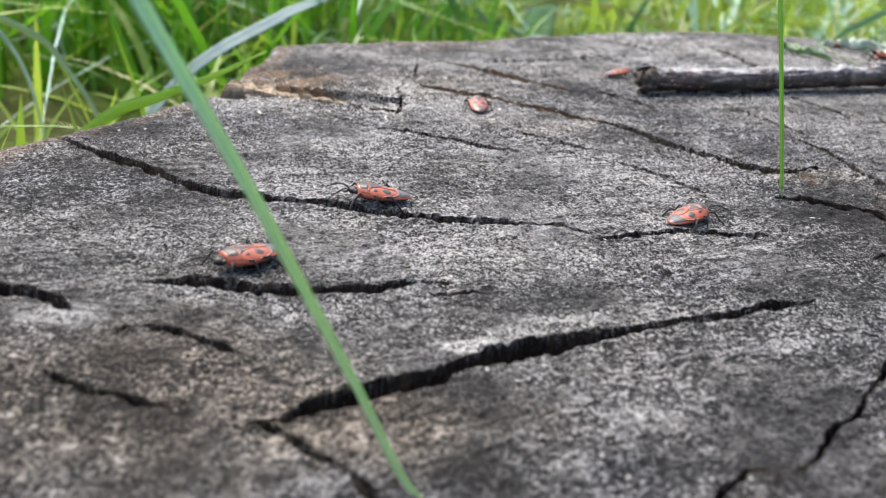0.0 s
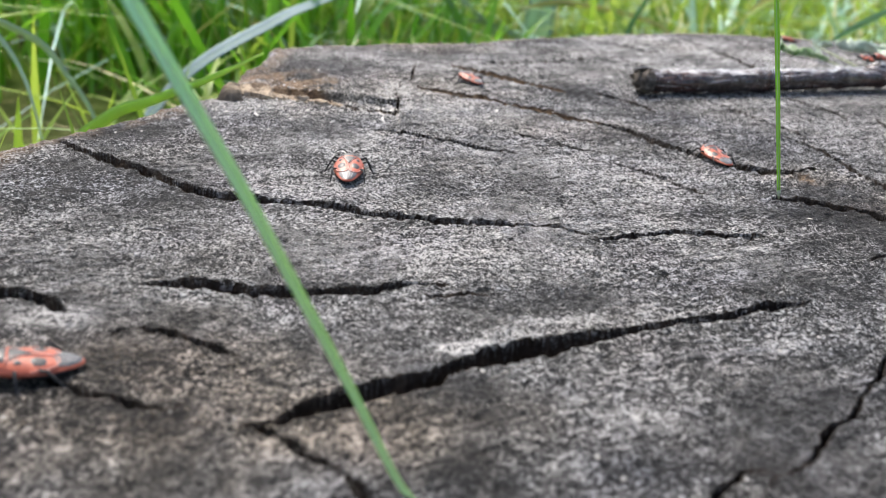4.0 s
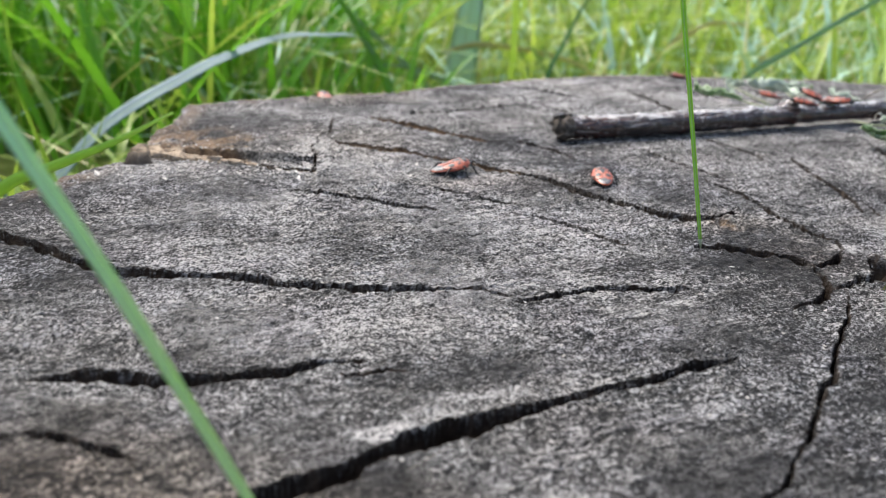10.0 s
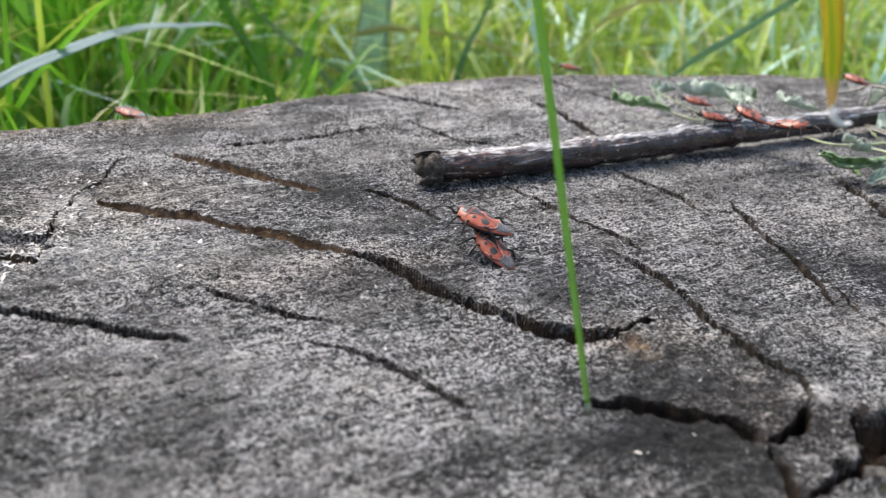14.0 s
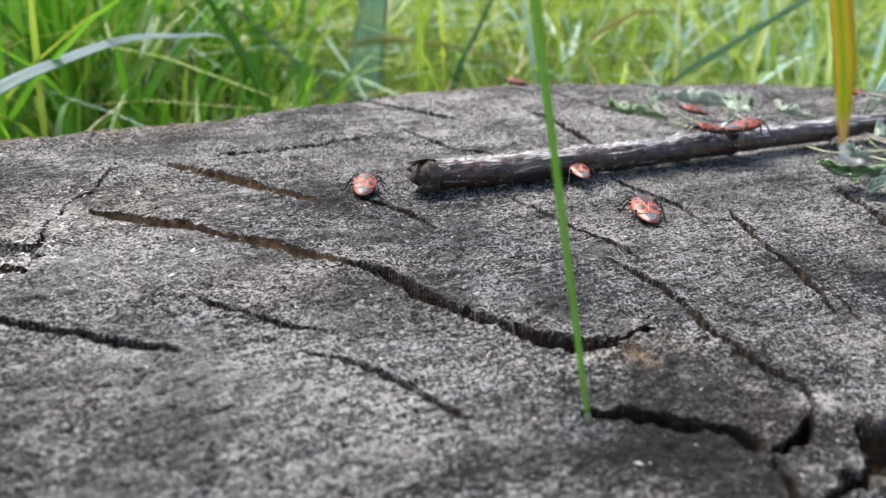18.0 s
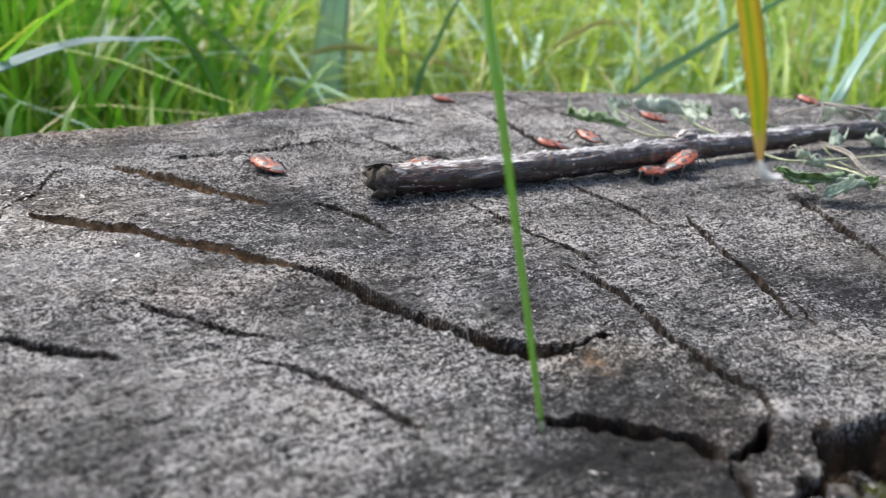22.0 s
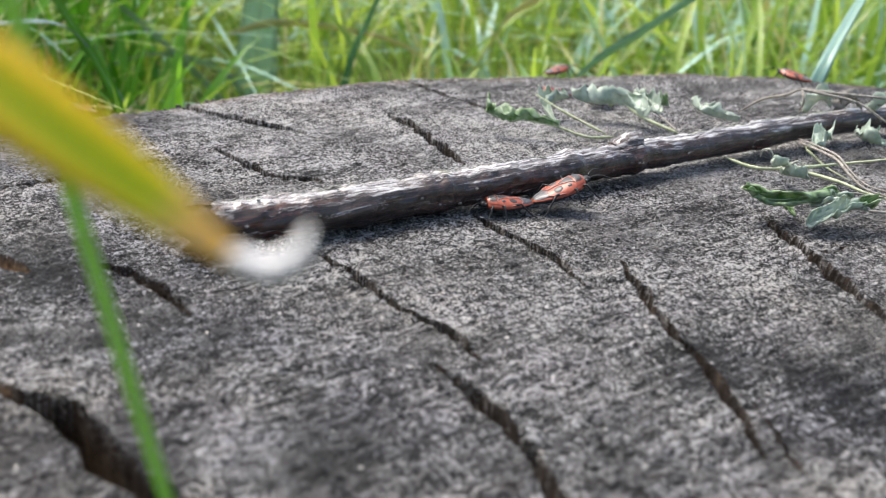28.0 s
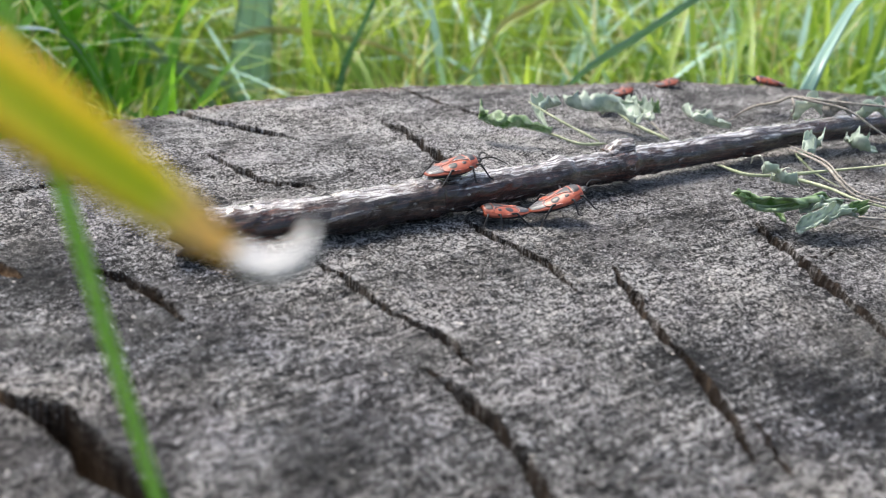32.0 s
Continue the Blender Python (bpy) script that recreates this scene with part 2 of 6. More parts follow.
def soil_material():
    n = Net("mossy_soil")
    a, b = n.noise(90, 6, 0.7), n.noise(6, 3)
    col = n.ramp(a, [(0.3, (0.03, 0.022, 0.014)), (0.5, (0.10, 0.08, 0.045)), (0.7, (0.24, 0.20, 0.12))])
    far = n.ramp(n.noise(25, 5), [(0.3, (0.10, 0.20, 0.03)), (0.7, (0.32, 0.42, 0.09))])
    n.bump(a, 0.7, 0.01)
    return n.done(n.mix(n.ramp(b, [(0.35, 0.25), (0.6, 0.85)]), col, far), 0.95, 0.1)


WOOD, BARK, TWIG, PITH, SOIL = wood_top_material(), bark_material(), twig_material(), pith_material(), soil_material()
FIBRE = wood_fibre_material()
GRASS = leaf_material("meadow_grass", (0.085, 0.22, 0.025), (0.41, 0.54, 0.125), through_light=0.45)
GRASS_DRY = leaf_material("dry_grass", (0.50, 0.44, 0.16), (0.72, 0.66, 0.38), through_light=0.2)
BLADE_BLUE = leaf_material("blue_green_blade", (0.36, 0.50, 0.43), (0.48, 0.62, 0.56), 500, 0.3, 0.2)
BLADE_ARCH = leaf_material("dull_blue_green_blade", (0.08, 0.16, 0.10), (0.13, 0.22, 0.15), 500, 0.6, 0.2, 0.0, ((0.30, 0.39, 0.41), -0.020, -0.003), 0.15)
BLADE_SLATE = leaf_material("slate_green_blade", (0.22, 0.42, 0.37), (0.32, 0.52, 0.46), 500, 0.3, 0.35)
BLADE_TEAL = leaf_material("blue_green_sheath", (0.34, 0.55, 0.48), (0.48, 0.68, 0.61), 500, 0.35, 0.2)
BLADE_HANG = leaf_material("glossy_green_blade", (0.30, 0.58, 0.04), (0.43, 0.72, 0.10), 900, 0.38, 0.5)
BLADE_FRESH = leaf_material("fresh_green_blade", (0.06, 0.24, 0.015), (0.22, 0.48, 0.06), 900, 0.3, 0.45)
# its bluish top is sky gloss put into the colour
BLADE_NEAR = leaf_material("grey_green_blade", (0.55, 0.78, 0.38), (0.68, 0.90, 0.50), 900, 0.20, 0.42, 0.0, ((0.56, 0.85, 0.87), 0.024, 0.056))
BLADE_DEEP = leaf_material("deep_green_blade", (0.02, 0.11, 0.02), (0.06, 0.20, 0.04), 500, 0.35)
DOCK = leaf_material("pale_broad_leaf", (0.42, 0.60, 0.52), (0.56, 0.74, 0.66), 120, 0.5, 0.4)
WILTED = leaf_material("wilted_leaf", (0.30, 0.40, 0.31), (0.60, 0.67, 0.58), 700, 0.5, 0.2, 2.2)
WILTED_GREEN = leaf_material("wilted_green_leaf", (0.11, 0.24, 0.05), (0.44, 0.54, 0.38), 700, 0.45, 0.3, 2.4)
STEM_PALE = plain("pale_dry_stem", (0.13, 0.115, 0.095), (0.42, 0.39, 0.34), 900, 0.75)
STEM_GREEN = plain("green_stem", (0.22, 0.26, 0.14), (0.48, 0.52, 0.34), 600, 0.6)
CRUMB = plain("wood_crumbs", (0.42, 0.40, 0.36), (0.82, 0.79, 0.74), 500, 0.9)
BLADE_LIGHT = leaf_material("light_green_blade", (0.30, 0.50, 0.10), (0.44, 0.64, 0.20), 900, 0.35, 0.45)
MOSS = leaf_material("moss", (0.07, 0.085, 0.015), (0.22, 0.22, 0.06), 400, 0.9, 0.2)
BUG_RED = plain("red_shell", (0.25, 0.051, 0.026), (0.42, 0.103, 0.053), 900, 0.38, 0.5, 0.3, 0.00007)
BUG_BLACK = plain("black_shell", (0.008, 0.008, 0.009), (0.022, 0.021, 0.021), 1800, 0.45, 0.3, 0.3, 0.00006)
BUG_MEMBRANE = plain("silvery_dark_membrane", (0.028, 0.029, 0.031), (0.12, 0.12, 0.125), 700, 0.34, 0.55)
BUG_GREY = plain("charcoal_shell", (0.018, 0.018, 0.019), (0.055, 0.053, 0.052), 1300, 0.42, 0.5, 0.3, 0.00006)
ANT_BROWN = plain("brown_ant_shell", (0.07, 0.042, 0.03), (0.26, 0.17, 0.125), 1500, 0.28)
BUG_EDGE = plain("pale_red_edge", (0.42, 0.15, 0.11), (0.60, 0.30, 0.24), 1500, 0.4)
BUG_VEIN = plain("pale_grey_vein", (0.20, 0.20, 0.20), (0.42, 0.42, 0.42), 1500, 0.4)
ROT_WOOD = plain("rotten_tan_wood", (0.15, 0.11, 0.078), (0.50, 0.41, 0.30), 620, 0.9, 0.15, 0.9, 0.0008)
BLOCK = plain("grey_wood_block", (0.025, 0.022, 0.019), (0.24, 0.225, 0.205), 800, 0.85, 0.3, 0.9, 0.0008)
RIB = plain("pale_leaf_rib", (0.30, 0.44, 0.22), (0.45, 0.58, 0.34), 900, 0.5)
RIB_PALE = plain("pale_wilted_rib", (0.42, 0.50, 0.34), (0.60, 0.66, 0.50), 900, 0.5)
STEM_WHITE = plain("bleached_tendril", (0.45, 0.45, 0.38), (0.70, 0.70, 0.62), 900, 0.6)


# ---- tools ----
MM = 0.001


def mesh_object(name, verts, faces, material, parent=None, smooth=True):
    me = bpy.data.meshes.new(name)
    me.from_pydata(verts, [], faces)
    me.materials.append(material)
    if smooth:
        me.polygons.foreach_set("use_smooth", [True] * len(me.polygons))
    ob = new(name, me)
    if parent:
        ob.parent = parent
    return ob


def part(name, bm, material, parent, label=""):
    """Links a bmesh as one mesh object under a thing or a part."""
    me = bpy.data.meshes.new(name)
    for f in bm.faces:
        f.smooth = True
    bm.to_mesh(me)
    bm.free()
    me.materials.append(material)
    ob = new(name, me)
    ob.parent = parent
    return tagged(ob, label)


def thing(name, label, category, group="", m=None):
    ob = tagged(new(name), label, category, group)
    ob.empty_display_size = 0.01
    if m is not None:
        ob.matrix_basis = m
    return ob


def hash_grid(ix, iy, seed):
    h = (ix.astype(np.int64) * 374761393 + iy.astype(np.int64) * 668265263 + seed * 974711) & 0xFFFFFFFF
    h = ((h ^ (h >> 13)) * 1274126177) & 0xFFFFFFFF
    return ((h ^ (h >> 16)) & 0xFFFF) / 65535.0


def value_noise(x, y, seed):
    """Smooth noise from 0 to 1 over a plane, for arrays."""
    ix, iy = np.floor(x), np.floor(y)
    fx, fy = x - ix, y - iy
    fx, fy = fx * fx * (3 - 2 * fx), fy * fy * (3 - 2 * fy)
    a, b = hash_grid(ix, iy, seed), hash_grid(ix + 1, iy, seed)
    c, d = hash_grid(ix, iy + 1, seed), hash_grid(ix + 1, iy + 1, seed)
    return (a + (b - a) * fx) * (1 - fy) + (c + (d - c) * fx) * fy


def layers(x, y, size, octaves, seed):
    total, amp, norm = 0.0, 1.0, 0.0
    for k in range(octaves):
        total = total + amp * (value_noise(x / size, y / size, seed + 17 * k) - 0.5)
        norm += amp
        size, amp = size * 0.5, amp * 0.55
    return total / norm * 2


def spline(points, steps):
    """A smooth line through points (Catmull-Rom), steps pieces between two."""
    p = [Vector(q) for q in points]
    p = [p[0] * 2 - p[1], *p, p[-1] * 2 - p[-2]]
    out = []
    for i in range(1, len(p) - 2):
        for k in range(steps):
            t = k / steps
            a, b, c, d = p[i - 1], p[i], p[i + 1], p[i + 2]
            out.append(0.5 * (2 * b + (c - a) * t + (2 * a - 5 * b + 4 * c - d) * t * t + (3 * b - a - 3 * c + d) * t ** 3))
    out.append(p[-2].copy())
    return out


def tube(bm, line, radius, sides=10, rough=0.0, seed=0, caps=True):
    """A round rod along a line; radius is a number or a function of the place along it from 0 to 1."""
    rings, n, ref = [], len(line), Vector((0.13, 0.27, 1.0)).normalized()
    for i, c in enumerate(line):
        d = (line[min(i + 1, n - 1)] - line[max(i - 1, 0)]).normalized()
        u = d.cross(ref)
        if u.length < 0.1:
            u = d.cross(Vector((1, 0, 0)))
        u.normalize()
        v = u.cross(d)
        r = radius(i / (n - 1)) if callable(radius) else radius
        ring = []
        for k in range(sides):
            a = 2 * math.pi * k / sides
            o = u * math.cos(a) + v * math.sin(a)
            s = r
            if rough:
                q = c + o * r
                s = r * (1 + rough * noise.noise(q * 420 + Vector((seed, 0, 0))) + 0.6 * rough * noise.noise(q * 1300))
            ring.append(bm.verts.new(c + o * s))
        rings.append(ring)
    for a, b in zip(rings, rings[1:]):
        for k in range(sides):
            bm.faces.new((a[k], a[(k + 1) % sides], b[(k + 1) % sides], b[k]))
    if caps:
        bm.faces.new(rings[0][::-1])
        bm.faces.new(rings[-1])
    return rings


def ellipsoid(bm, centre, size, turn=None, u=12, v=8):
    m = Matrix.Translation(centre) @ (turn.to_4x4() if turn else Matrix()) @ Matrix.Diagonal((*size, 1))
    bmesh.ops.create_uvsphere(bm, u_segments=u, v_segments=v, radius=1.0, matrix=m)


def blade_strip(bm, line, width, side, fold=0.18, thick=0.00012):
    """A grass leaf: a folded strip with a midrib along a line. width: function from 0 to 1; side: a vector across the leaf."""
    n, rows = len(line), []
    for i, c in enumerate(line):
        d = (line[min(i + 1, n - 1)] - line[max(i - 1, 0)]).normalized()
        s = (side - d * side.dot(d)).normalized()
        up = s.cross(d)
        w = width(i / (n - 1)) / 2
        rows.append([bm.verts.new(c + s * (w * k) + up * (w * fold * abs(k) + z)) for k, z in
                     ((-1, 0), (-0.55, 0), (-0.08, 0), (0.08, 0), (0.55, 0), (1, 0), (0.55, -thick), (0, -2.2 * thick), (-0.55, -thick))])
    for a, b in zip(rows, rows[1:]):
        for k in range(9):
            bm.faces.new((a[k], a[(k + 1) % 9], b[(k + 1) % 9], b[k]))
    bm.faces.new(rows[0][::-1])
    bm.faces.new(rows[-1])


# ---- the ground and the stump ----
GROUND_Z = -0.09
CENTRE = (160.0, 150.0)
# the stump's outline, angle and radius in degrees and millimetres round its centre
RIM = [(-180, 238), (-170, 243), (-140, 246), (-100, 236), (-60, 235), (-20, 241), (20, 251), (52, 256), (59, 253), (68, 248), (80, 231), (95, 223),
       (111, 214), (124, 210), (132, 222), (137, 231), (142, 238), (147, 226), (155, 216), (163, 217), (167, 223), (173, 236), (180, 238)]

# drying cracks: name, depth, half width at the widest, rot colour, points in millimetres
CRACKS = [
    ("long", 7, 1.45, 0.3, [(-64, 186), (-51, 176), (-42, 169), (-35, 162), (-27, 157), (-18, 155), (-6, 154), (3, 150), (13, 148), (25, 146), (35, 145.5), (41, 146)]),
    ("long_tail", 2, 0.5, 0, [(38, 146), (43, 144), (46, 140.5)]),
    ("fork", 6, 1.3, 0, [(44.5, 139), (51, 141.5), (59, 143.5), (69, 144.5), (80, 143)]),
    ("notched", 6, 1.35, 0.25, [(-29, 118), (-23, 119), (-17, 118), (-11, 117), (-3, 117), (2, 118), (8, 120), (17, 121)]),
    ("notched_tail", 2, 0.4, 0, [(14, 116.5), (20, 117.5), (26, 117)]),
    ("great", 9, 1.85, 0.3, [(-9, 84), (-5, 85), (-1, 88), (4, 91), (12, 94), (19, 98.5), (28, 102), (36, 105), (45, 108), (51, 109.5)]),
    ("great_tail", 4, 0.9, 0, [(49, 109), (54, 110.5), (60, 112), (67, 115), (75, 117)]),
    ("near_left", 5, 0.55, 0.2, [(-9, 84.5), (-6, 82.5), (-1, 79), (3, 76), (5, 73), (8, 69)]),
    ("near_back", 3.5, 0.5, 0.1, [(-36, 94), (-33, 93), (-28, 90), (-23, 88), (-18, 86), (-16, 87.5)]),
    ("step", 3.5, 0.55, 0.1, [(-31, 103), (-26, 105), (-21, 103), (-15, 100), (-11, 98)]),
    ("left_gap", 8, 1.9, 0, [(-60, 112), (-52, 113), (-44, 113), (-39, 111), (-37, 109)]),
    ("right_near", 5, 0.45, 0, [(110, 142), (103, 132), (95, 121), (86, 110), (76, 98), (68, 89), (62, 84), (58, 80), (52, 76), (49, 74), (46, 71)]),
    ("right_side", 4, 0.42, 0, [(51, 75.5), (48, 76.5), (45, 75), (41, 72), (37, 68)]),
    ("mid", 4.5, 1.12, 0.1, [(6, 205), (12, 202), (18, 199), (30, 193), (39, 189)]),
    ("rust", 1.5, 2.0, 0.85, [(30, 282), (38, 275), (48, 266), (59, 256), (63, 252)]),
    ("bow_left", 1.7, 2.1, 0.95, [(18, 249), (29, 243), (40, 237), (50, 230), (60, 223), (66, 218.5)]),
    ("bow", 8, 1.6, 0.25, [(64, 220), (72, 213), (77, 203), (84, 193), (88, 189)]),
    ("bow_end", 7, 2.2, 0.35, [(86, 191), (92, 185), (97, 182.6), (100, 182.6), (103, 184)]),
    ("bow_tail", 4, 0.55, 0.1, [(100, 182.6), (103.5, 183.6), (107, 185.4), (111, 186.4)]),
    ("dash_a", 3.5, 0.55, 0, [(39, 208), (48, 199), (53, 195), (60, 192)]),
    ("dash_b", 2.6, 0.46, 0, [(55, 187), (60, 183), (64, 180), (69, 174), (76, 166)]),
    ("edge_white", 2.0, 0.38, 0.15, [(4, 221), (10, 226), (12, 232), (11, 242), (13, 252), (16, 262), (19, 278), (28, 288)]),
    ("rotten", 0.8, 2.6, 1.0, [(-36, 243), (-28, 241), (-21, 238), (-12, 236), (-5, 231)]),
    ("rotten_end", 1.5, 0.9, 0.7, [(-6, 231), (1, 226.5), (10, 225), (14, 227)]),
    ("short", 4, 0.7, 0.25, [(73, 254), (78, 249), (82, 241), (86, 234)]),
    ("fan_a", 6, 0.64, 0.1, [(104, 253), (107, 248), (111, 239), (114, 230), (118, 224), (121, 213)]),
    ("fan_b", 7, 0.90, 0.1, [(114, 214), (117, 208), (119, 199), (120, 193), (119.5, 186), (120, 179), (121, 172), (123, 166), (122, 160)]),
    ("fan_c", 5.5, 0.66, 0.15, [(136, 264), (141, 251), (143.5, 241), (144, 232)]),
    ("fan_d", 6.5, 0.66, 0, [(154, 240), (151, 226), (149, 214), (149, 206), (147, 196), (145, 188)]),
    ("near_blade", 7, 1.5, 0.2, [(90, 165.5), (95, 163.5), (101, 161), (107, 158), (109.5, 152.5)]),
    ("heart_down", 5, 0.72, 0.1, [(109.4, 152.3), (109.2, 147), (107.5, 143), (102, 138.5), (95.3, 134.7)]),
    ("heart_up", 5, 0.8, 0.1, [(109.4, 152.3), (113, 154.2), (117, 156.5), (121.6, 161)]),
    ("heart_right", 5, 0.75, 0.1, [(124.5, 157), (123.3, 153), (122.2, 149.5), (120, 146.6), (116.5, 145.6), (112.5, 144.4), (108, 142.5)]),
    ("heart_gap", 7, 1.9, 0.1, [(123, 149), (120.5, 147), (117.5, 146.4), (114.5, 146.4)]),
    ("cross", 0.6, 0.06, 0, [(104, 186), (112, 189.5), (120, 190), (128, 188.5), (137, 186), (150, 180), (165, 172)]),
    ("right_fan", 5.5, 1.18, 0.05, [(193, 253), (190, 245), (188, 236), (186.5, 226), (184.5, 216), (181, 204)]),
    ("right_spur", 1.8, 0.3, 0, [(187, 237), (194, 236), (199, 237)]),
    ("far_a", 4, 1.2, 0, [(80, 356), (88, 346), (97, 336), (114, 319)]),
    ("far_b", 5, 1.5, 0.15, [(137, 333), (140, 322), (142, 308), (144, 292)]),
    ("far_c", 2.5, 1.0, 0, [(93, 310), (98, 300), (102, 292), (112, 286)]),
    ("far_d", 1.6, 0.8, 0, [(40, 287), (52, 290), (62, 293), (72, 298), (82, 302)]),
    ("far_e", 2.5, 0.9, 0, [(151, 372), (158, 350), (166, 336), (176, 322)]),
    ("hair", 0.9, 0.2, 0, [(150, 199), (148, 190), (147, 180), (150, 172)]),
]

# stains, bleached and chalky places, some painting light and shade: x, y, radius across and along, strength
# the near strip and (212, 276) under the stalks are shade painted as stain
STAINS_AND_SHADE = [(20, 77, 90, 14, 0.15), (60, 88, 14, 9, 0.55), (72, 88, 30, 12, 0.45), (-35, 84, 30, 14, 0.4), (165, 195, 15, 9, 1.2), (-67, 206, 16, 16, 0.6), (-22, 200, 24, 10, 0.45), (8, 212, 16, 8, 0.25), (110, 196, 24, 8, 0.45), (134, 188, 14, 7, 0.5), (92, 216, 14, 9, 0.45), (78, 226, 12, 9, 0.4), (40, 172, 18, 7, 0.35), (75, 155, 16, 8, 0.5), (72, 103, 8, 6, 0.5), (60, 92, 9, 5, 0.5), (-46, 160, 22, 13, 0.9), (-18, 180, 24, 8, 0.25), (6, 209, 20, 6, 0.3), (47, 92, 12, 5, 0.3), (36, 76, 8, 4, 0.95), (30, 70, 6, 3, 0.8), (-30, 88, 16, 6, 0.7),
          (163, 192, 18, 7, 0.75), (76, 209, 17, 10, 0.75), (95, 205, 60, 40, 0.1), (70, 205, 14, 8, 0.3), (80, 232, 18, 14, 0.4), (192, 262, 20, 12, 0.25), (80, 92, 20, 14, 0.5), (30, 166, 24, 8, 0.35), (116, 158, 10, 6, 0.4), (64, 165, 14, 6, 0.25), (101, 160, 24, 12, 0.75), (212, 276, 14, 10, 0.7), (60, 124, 26, 9, 0.35), (107, 172, 11, 9, 0.6), (30, 118, 14, 4, 0.5),
          (78, 172, 10, 8, 0.45), (95, 140, 20, 12, 0.3), (-10, 260, 22, 24, 0.5), (70, 252, 16, 12, 0.85), (-48, 200, 18, 20, 0.45), (16, 96, 8, 4, 0.3),
          (70, 334, 20, 16, 0.5), (28, 300, 26, 12, 0.4), (125, 300, 20, 20, 0.25), (12, 75, 16, 6, 0.4), (98, 214, 18, 12, 0.4), (62, 150, 26, 16, 0.2), (-26, 96, 24, 14, 0.35), (86, 226, 17, 14, 0.85), (54, 238, 20, 14, 0.4), (88, 112, 26, 18, 0.5), (62, 100, 14, 8, 0.35), (40, 190, 24, 16, 0.2), (90, 250, 12, 8, 0.7), (150, 206, 12, 8, 0.6), (128, 172, 12, 8, 0.4), (99, 204, 16, 10, 0.75), (98, 166, 10, 8, 0.5), (78, 188, 22, 10, 0.35), (-20, 150, 20, 8, 0.3)]
# the broad mid and far patches put the brighter light into the tone
BLEACH_AND_LIGHT = [(55, 180, 45, 26, 0.9), (30, 150, 46, 18, 0.85), (75, 215, 40, 22, 0.7), (40, 240, 45, 25, 0.5), (40, 290, 50, 25, 0.6), (55, 84, 7, 5, 0.5), (-28, 248, 12, 8, 0.8), (34, 190, 34, 15, 0.7), (-8, 166, 22, 11, 0.8), (50, 160, 18, 8, 0.7), (20, 133, 40, 9, 0.9), (30, 182, 26, 9, 0.7), (60, 205, 16, 12, 0.7), (92, 205, 12, 9, 0.9), (40, 262, 16, 8, 0.6), (126, 228, 30, 26, 0.7),
          (50, 330, 6, 5, 1.0), (145, 180, 14, 8, 0.6), (80, 225, 14, 12, 0.4), (100, 290, 22, 22, 0.4), (-10, 140, 20, 8, 0.5), (170, 305, 70, 45, 0.8), (110, 335, 70, 40, 0.8), (0, 195, 46, 30, 0.7), (20, 232, 40, 22, 0.7)]
CHALK = [(19.5, 102.0, 5, 1.5, 1.6), (31, 110, 9, 1.2, 0.7), (26, 106, 4, 2.0, 0.6), (75, 138, 4, 1.5, 0.7), (-37, 107, 5, 3, 0.8), (12, 226, 6, 4, 0.9), (11, 245, 5, 9, 0.8),
         (22, 220, 18, 10, 0.35), (-30, 225, 14, 12, 0.4), (38, 86, 5, 2, 0.5), (123, 163, 4, 3, 0.9), (200, 275, 18, 16, 0.35)]

BROWN = [(-30, 90, 34, 18, 0.9), (2, 84, 22, 10, 0.9), (106, 179, 12, 8, 0.5), (-14, 240, 30, 18, 0.4), (20, 250, 30, 20, 0.35), (110, 160, 12, 10, 0.6), (60, 212, 30, 12, 0.3), (15, 310, 30, 12, 0.5)]


def rim_radius(angle):
    return np.interp(angle, [a for a, _ in RIM], [r for _, r in RIM])


def along_line(x, y, points):
    """Distance to a line of points, and the place along it from 0 to 1."""
    p = np.array(points, float)
    seg = np.hypot(*(p[1:] - p[:-1]).T)
    start = np.concatenate([[0], np.cumsum(seg)])
    best, place = np.full(x.shape, 1e9), np.zeros(x.shape)
    for i in range(len(p) - 1):
        d = p[i + 1] - p[i]
        s = np.clip(((x - p[i, 0]) * d[0] + (y - p[i, 1]) * d[1]) / (d @ d), 0, 1)
        dist = np.hypot(x - p[i, 0] - s * d[0], y - p[i, 1] - s * d[1])
        near = dist < best
        best[near], place[near] = dist[near], ((start[i] + s * seg[i]) / start[-1])[near]
    return best, place


def blot(x, y, spots, seed):
    total = np.zeros(x.shape)
    for k, (cx, cy, rx, ry, strength) in enumerate(spots):
        d = np.hypot((x - cx) / rx, (y - cy) / ry) + 0.45 * layers(x, y, 9.0, 3, seed + k)
        total = np.maximum(total, strength * np.clip(1.35 - d, 0, 1))
    return total


def crack_width(place, seed):
    ends = np.clip(np.minimum(place / 0.16, (1 - place) / 0.2), 0.0, 1.0)
    return (0.12 + 0.88 * ends ** 0.7) * (0.70 + 0.80 * value_noise(place * 9, place * 0 + seed, seed))


